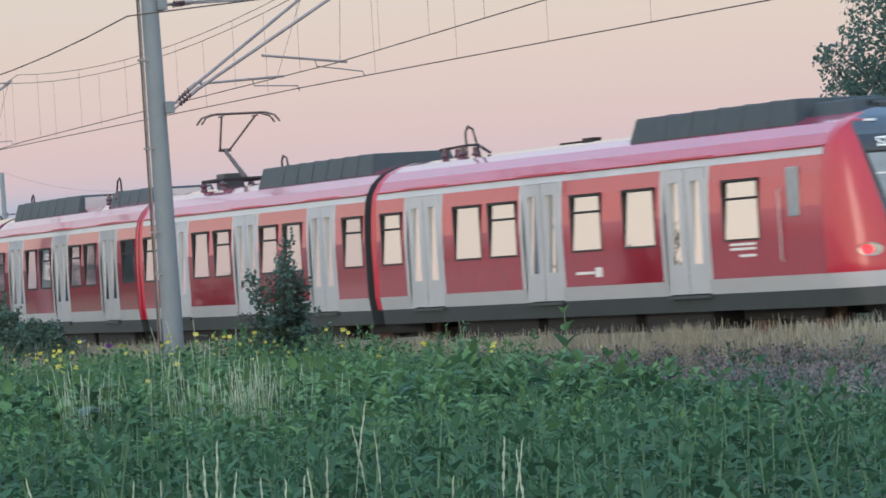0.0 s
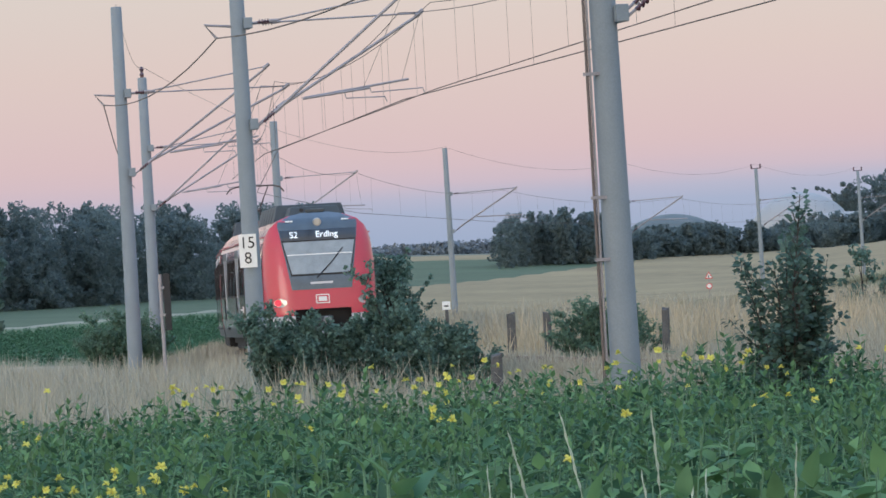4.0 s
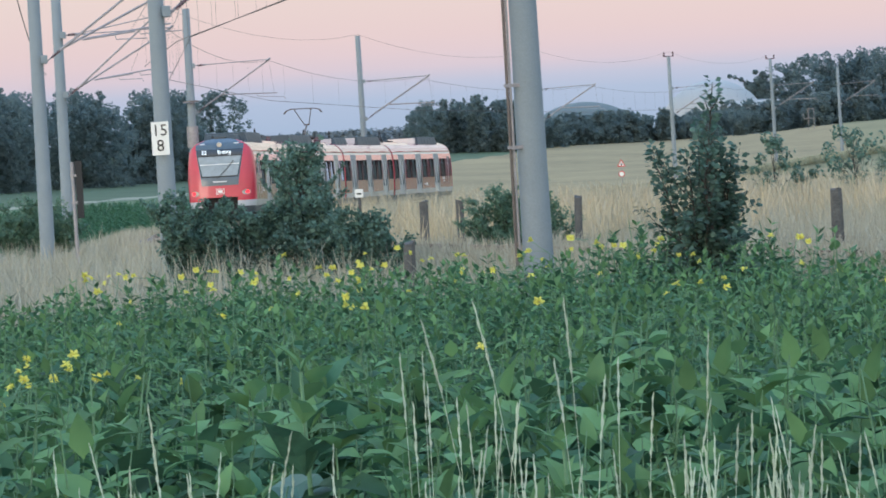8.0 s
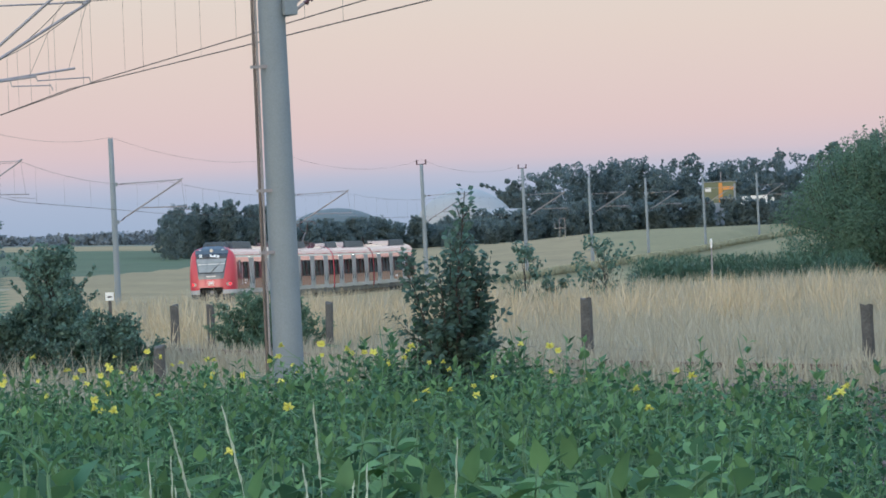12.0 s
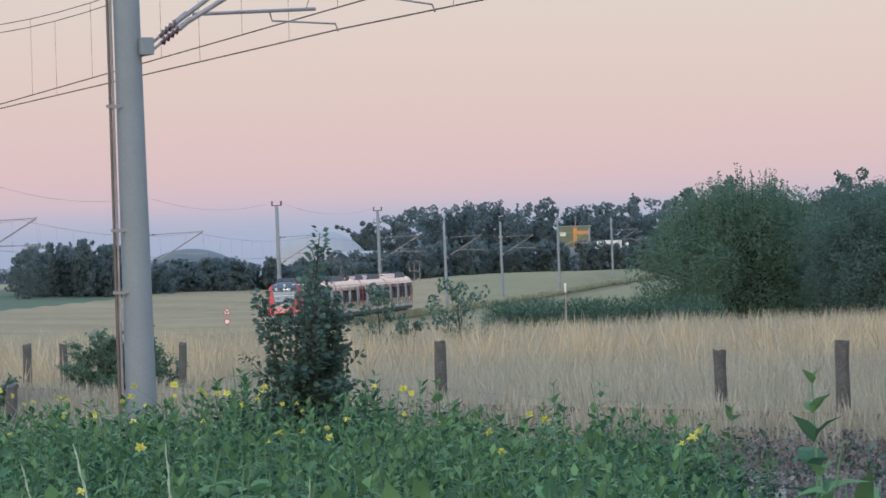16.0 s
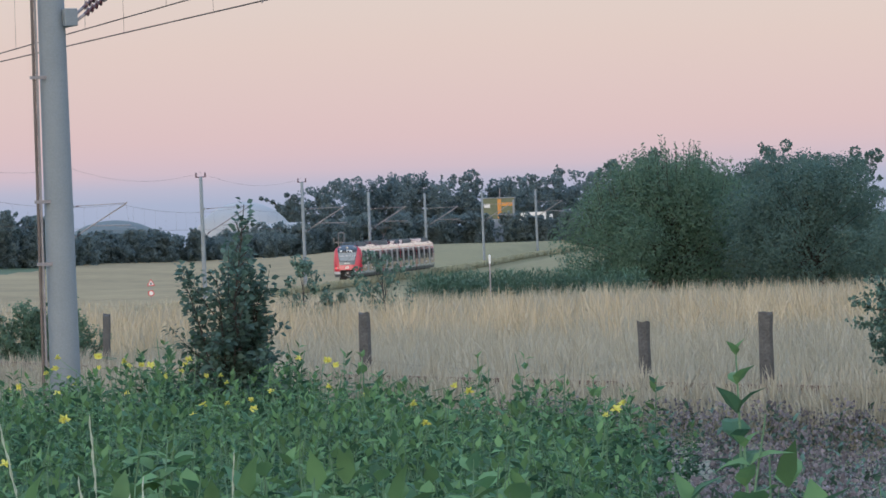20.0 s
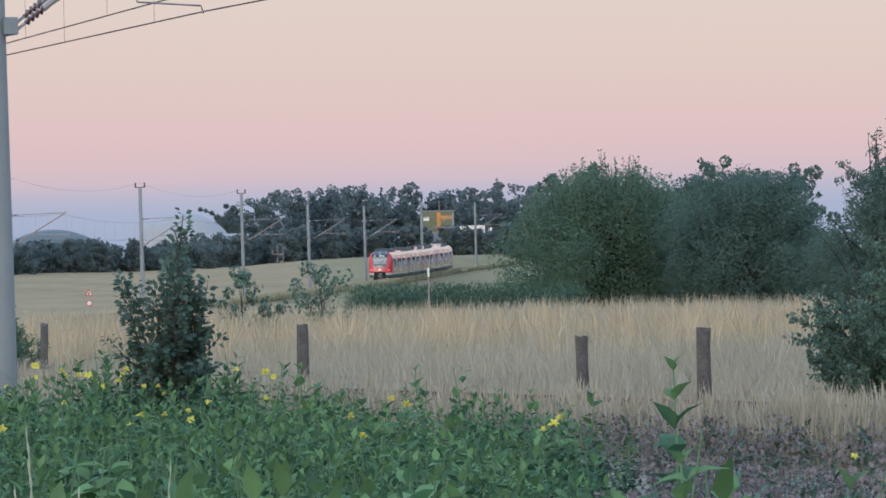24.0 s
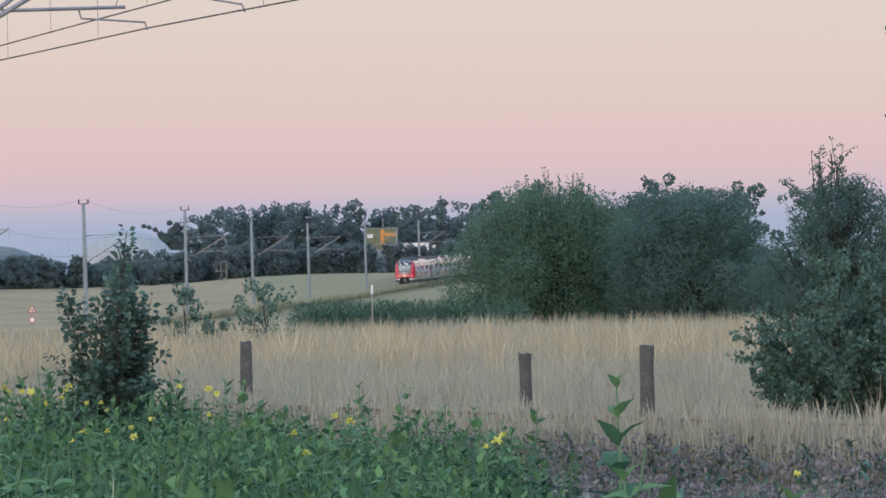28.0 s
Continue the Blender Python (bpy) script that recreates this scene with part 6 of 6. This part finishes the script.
def purple_form(seed):
    """A branching stalk with many small flower heads."""
    g = np.random.default_rng(seed)
    V, F, M, k = [], [], [], 0
    for i in range(7):
        v, f = leaf_form(0.16, 0.05, 0.6)
        R = np.array(Matrix.Rotation(i * 2.4, 3, "Z") @ Matrix.Rotation(-g.uniform(0.3, 1.2), 3, "Y"))
        V.append(v @ R.T + np.array([0, 0, 0.05 + 0.05 * i]))
        F.append(f + k)
        M.append(np.zeros(len(f), int))
        k += len(v)
    for i in range(20):
        c = np.array([*g.normal(0, 0.13, 2), g.uniform(0.26, 0.46)])
        q = np.array([(0.9, 0, 0.0), (0, 0.9, 0.3), (-0.9, 0, 0.0), (0, -0.9, 0.3)]) * g.uniform(0.014, 0.030) * g.uniform(0.7, 1.3, (4, 3))
        q2 = q[:, [2, 0, 1]]
        V += [c + q, c + q2]
        F += [np.array([[k, k + 1, k + 2, k + 3]]), np.array([[k + 4, k + 5, k + 6, k + 7]])]
        M += [np.ones(2, int)]
        k += 8
    return np.concatenate(V), np.concatenate(F), np.concatenate(M)


def build_grass():
    g = np.random.default_rng(43)
    xy = wedge(26000, 46, 185, g)
    d = side_of(xy)
    keep = (d > 2.9 + 1.2 * (xy[:, 0] > 1.5)) | ((d < -2.6) & (xy[:, 1] > 52.0) & (xy[:, 0] < -1.0))
    keep &= ~((d < 0) & (xy[:, 1] > 125))
    xy = xy[keep]
    dd = side_of(xy)
    tall = np.where((dd > 0) & (dd < 6.5), 0.34, 1.0 + 0.5 * (xy[:, 1] > 130)) + 0.25 * np.sin(xy[:, 0] * 0.5 + 1) * np.sin(xy[:, 1] * 0.21)
    front = (dd < 0) & (g.random(len(xy)) < 0.6)
    scatter("dry_grass", [blade_form(70 + i, 13, 0.95, 0.013, 0.2) for i in range(10)], xy[~front], M_drygrass, "tall dry straw-coloured meadow grass", "grass", 0.65, 1.15, g, grow=tall[~front])
    scatter("grey_grass", [blade_form(870 + i, 11, 0.85, 0.013, 0.2) for i in range(8)], xy[front], M_greygrass, "thin greyish grass on the bank before the line", "grass", 0.5, 1.15, g, grow=tall[front])
    xy = wedge(6500, 96, 178, g)
    xy = xy[(side_of(xy) > 3.5) & (np.sin(xy[:, 0] * 0.8) * np.sin(xy[:, 1] * 0.13) > -0.5)]
    scatter("tall_grass", [blade_form(370 + i, 11, 1.45, 0.02, 0.5) for i in range(8)], xy, M_palestraw, "taller pale straw grass at the back of the meadow", "grass", 0.7, 1.25, g)
    xy = wedge(11000, 54, 105, g)
    d = side_of(xy)
    xy = xy[(d > 3.2) & (np.sin(xy[:, 0] * 0.35 + xy[:, 1] * 0.11) > -0.2)]
    scatter("green_grass", [blade_form(170 + i, 9, 0.62, 0.02) for i in range(6)], xy, M_greygrass, "greener grass tufts in the meadow", "grass", 0.6, 1.1, g)
    # the far meadow and the banks of the line
    for n_, lo, hi, name, hgt in ((4200, -64, -30, "verge_grass", 0.55), (4400, -31, 8, "verge_grass", 0.5), (3600, 0, 210, "bank_grass", 0.55)):
        s = g.uniform(lo, hi, n_)
        near_ = g.random(n_) < 0.75
        a = np.where(near_, g.uniform(-2.7 if lo < -10 else -4.4, -1.55, n_), g.uniform(1.6, 4.4, n_))
        up = np.interp(np.abs(a), [1.4, 2.0, 4.4], [-0.2, -0.3, -0.95])
        ed = np.array([line(k, q, z_) for k, q, z_ in zip(s, a, up)])
        scatter(name, [blade_form(80 + i, 8, hgt, 0.017, 0.3) for i in range(4)], ed[:, :2], M_drygrass, "bleached grass tufts along the ballast", "grass", 0.6, 1.15, g, base=ed[:, 2])
    # ranker grass hides the far line's ballast
    n_ = 1700
    s, a = g.uniform(95, 210, n_), g.uniform(1.5, 4.6, n_) * np.where(g.random(n_) < 0.7, 1, -1)
    ed = np.array([line(k, q, z_) for k, q, z_ in zip(s, a, np.interp(np.abs(a), [2.0, 4.4], [-0.3, -0.95]))])
    scatter("bank_grass", [blade_form(280 + i, 7, 0.62, 0.06, 0.1) for i in range(4)], ed[:, :2], M_bankgrass, "rank yellow-green grass on the railway bank", "grass", 0.6, 1.15, g, base=ed[:, 2])
    n_ = 5200
    s, a = g.uniform(190, 590, n_), g.uniform(1.5, 2.3, n_)
    ed = np.array([line(k, q, -0.26) for k, q in zip(s, a)])
    scatter("bank_grass", [blade_form(580 + i, 7, 0.4, 0.07, 0.1) for i in range(4)], ed[:, :2], M_bankgrass, "short pale grass beside the far rails", "grass", 0.7, 1.2, g, base=ed[:, 2], grow=np.interp(s, [230, 330], [1.0, 1.5]))
    n_ = 10000
    xy = np.stack([g.uniform(-66, -26, n_), g.uniform(168, 330, n_)], 1)
    xy = xy[(xy[:, 0] < -0.158 * xy[:, 1]) & (xy[:, 0] > -0.27 * xy[:, 1]) & (xy[:, 1] - 313 - 6.1 * (xy[:, 0] + 76.5) < -12)]
    scatter("field_crop", [crop_form(750 + i, 0.55, 0.34, 5, small_leaf, 0.5) for i in range(5)], xy, [M_crop, M_crop, M_crop], "leafy green field crop west of the line", "crop", 0.7, 1.2, g)
    # low dark weeds along the foot of the willows
    n_ = 2600
    u = g.uniform(0, 1, n_)
    xy = np.stack([8.5 + 17.5 * u, 183 - 4 * u + g.uniform(-5, 5, n_)], 1)
    scatter("weeds", [crop_form(650 + i, 1.25, 0.3, 8, small_leaf, 0.3) for i in range(6)], xy, [M_corn, M_corn, M_corn], "dark green weeds along the foot of the willows", "weeds", 0.6, 1.2, g)
    # a patch of faded purple flowers between the crop and the line
    n_ = 4200
    s, a = g.uniform(-60, -9, n_), -2.6 - 9.5 * g.random(n_) ** 1.3
    ed = np.array([line(k, q) for k, q in zip(s, a)])
    zz = np.maximum(land(ed[:, 0], ed[:, 1]), np.interp(-a, [2.0, 4.4, 5], [-0.3, -0.95, -3]) + ed[:, 2])
    keep = (ed[:, 0] / np.maximum(ed[:, 1], 1) > 0.045 + 0.015 * np.sin(ed[:, 1])) & (a > -7.5 - 2.5 * np.sin(ed[:, 1] * 0.4 + 1))
    ed, zz = ed[keep], zz[keep]
    scatter("purple_flowers", [purple_form(400 + i) for i in range(6)], ed[:, :2], [M_corn, M_purple], "patch of faded purple wildflowers with brown seed heads", "flowers", 0.75, 1.15, g, base=zz)
    # pale ears standing among the nearest crop plants
    for n_, x0, x1, y0, y1, h, k, label in ((22, -2.3, 1.2, 10.4, 12.6, 1.1, 1, "pale ripe grass ears among the crop"), (13, -1.2, -0.75, 10.8, 11.3, 1.36, 2, "pale ripe grass ears among the crop"),
                                            (34, -0.7, 0.0, 10.7, 11.3, 1.04, 3, "thick clump of pale ripe grass ears"), (20, -2.2, -1.7, 10.8, 11.4, 1.15, 2, "pale ripe grass ears among the crop"),
                                            (26, 0.6, 2.1, -15.2, -13.6, 1.18, 1, "pale ripe grass ears among the crop")):
        xy = np.stack([g.uniform(x0, x1, n_), g.uniform(y0, y1, n_)], 1)
        scatter("grass_ears", [ear_form(90 + i, k, h) for i in range(8)], xy, M_palegrass, label, "grass", 0.84, 1.06, g)
    # maize strip before the willows
    u = g.uniform(0, 0.8, 1900)
    xy = np.stack([1.5 + 13 * u + g.normal(0, 0.3, 1900), 212 - 26 * u + g.uniform(-6, 6, 1900)], 1)
    forms = [crop_form(50 + i, 2.3, 0.55, 7, small_leaf, 0.14) for i in range(6)]
    scatter("maize_field", [(v * np.array([1.3, 1.3, 1]), f, m * 0) for v, f, m in forms], xy, M_corn, "strip of dark green maize", "crop", 0.85, 1.15, g)


build_grass()


def big_plant(x, y, h, seed, leaf=0.34):
    """A single crop plant that stands above the rest, leaf by leaf."""
    g = np.random.default_rng(seed)
    z = float(land(x, y))
    ob = thing("tall_plant", "tall crop plant with large drooping dark leaves", "plant", "tall crop plants", Matrix.Translation((x, y, z)))
    part("stem", Mesh().tube([(0, 0, 0), (0.02, 0, h * 0.5), (0, 0.01, h)], [0.016, 0.013, 0.008], 6), M_stem, ob)
    k = 5
    for i in range(k):
        u = 0.3 + 0.7 * i / (k - 1)
        for s in (0, math.pi):
            big = leaf * (1.12 - 0.72 * u * u) * g.uniform(0.85, 1.15)
            v, f = leaf_form(big, big * g.uniform(0.48, 0.62), g.uniform(0.4, 1.2) * (1 - 0.4 * u))
            m = Matrix.Rotation(i * 1.57 + s + 0.5 + g.uniform(-0.5, 0.5), 3, "Z") @ Matrix.Rotation(-(0.5 + 0.65 * u) * g.uniform(0.7, 1.25), 3, "Y") @ Matrix.Rotation(g.uniform(-0.4, 0.4), 3, "X")
            part("leaf", Mesh().add([m @ Vector(p) + Vector((0, 0, h * u)) for p in v], [tuple(q) for q in f]), M_cropnew if u > 0.7 else (M_bigleaf if y < 19 else M_crop), ob)


for i, (x, y, top, lf) in enumerate(((-2.44, 16.8, 0.82, 0.44), (3.12, 35.9, 0.74, 0.42), (-1.2, 15.2, 0.55, 0.30), (0.9, 15.5, 0.62, 0.30), (-3.1, 20.5, 0.7, 0.3), (1.9, 21.5, 0.62, 0.3), (-0.4, 52.5, 0.42, 0.3), (1.1, 51.0, 0.40, 0.3), (-5.2, 50.5, 0.42, 0.3), (2.3, 45.5, 0.25, 0.26))):
    big_plant(x, y, top - float(land(x, y)), 300 + i, lf)


def flower_head():
    ob = thing("yellow_flower", "yellow daisy-like flower on a pale stalk above the crop", "flower", "flowers in the crop", Matrix.Translation((0, 0, 0)))
    part("stalk", Mesh().tube([(0, 0, -0.75), (0.02, 0, -0.3), (0, 0, 0)], [0.007, 0.006, 0.005], 5), M_stem, ob)
    pet = Mesh()
    r_ = random.Random(5)
    for i in range(12):
        r = Matrix.Rotation(i * math.tau / 12 + r_.uniform(-0.2, 0.2), 3, "Z") @ Matrix.Rotation(r_.uniform(-0.7, 0.5), 3, "Y")
        k = r_.uniform(0.65, 1.05)
        pet.add([r @ Vector(p) for p in ((0.01, -0.009, 0), (0.05 * k, -0.022, 0.014), (0.09 * k, -0.006, 0.002), (0.088 * k, 0.008, -0.002), (0.05 * k, 0.022, 0.012), (0.01, 0.009, 0))], [(0, 1, 2, 3, 4, 5)])
    part("petals", pet, M_flower, ob, "ring of yellow petals")
    part("heart", Mesh().lathe([(0.024, -0.01), (0.026, 0.005), (0.012, 0.016)], 10), M_heart, ob)
    return ob


def build_flowers():
    g = np.random.default_rng(47)
    first = flower_head()
    n = 0
    while n < 160:
        x, y = wedge(1, 21, 52.5, g)[0]
        if n % 4 == 0:
            x, y = -5.6 + g.normal(0, 0.6), 24.5 + g.normal(0, 1.6)
        elif n % 4 in (1, 2):
            y = g.uniform(45, 53)
            x = y * g.uniform(-0.2, 0.06)
        if beside(x, y)[0] > -4.8:
            continue
        m = Matrix.Translation((x, y, float(land(x, y)) + g.uniform(0.98, 1.2) + 0.15 * (y > 46))) @ Matrix.Rotation(g.uniform(0, 6.28), 4, "Z") @ Matrix.Rotation(g.uniform(0.2, 1.5), 4, "X") @ Matrix.Scale(g.uniform(0.62, 1.0) * (0.75 if y < 30 else 1.0), 4)
        if n == 0:
            first.matrix_world = m
        else:
            copy_thing(first, m)
        n += 1


build_flowers()


def thistle():
    x, y = -1.06, 4.9
    z = float(land(x, y))
    ob = thing("thistle", "purple thistle head on a tall green stem", "flower", "", Matrix.Translation((x, y, z)))
    part("stem", Mesh().tube([(0, 0, 0), (0.02, 0, 0.6), (0, 0, 1.19 - z)], [0.006, 0.005, 0.004], 6), M_stem, ob)
    hd = Mesh()
    for i in range(40):
        a, t = i * 2.4, 0.15 + 0.9 * (i / 40)
        d = Vector((math.cos(a) * math.sin(t), math.sin(a) * math.sin(t), math.cos(t)))
        hd.tube([Vector((0, 0, 1.18 - z)), Vector((0, 0, 1.18 - z)) + d * 0.035], [0.004, 0.0015], 4)
    part("flower_tuft", hd, M_thistle, ob, "purple tuft")


thistle()


motions()
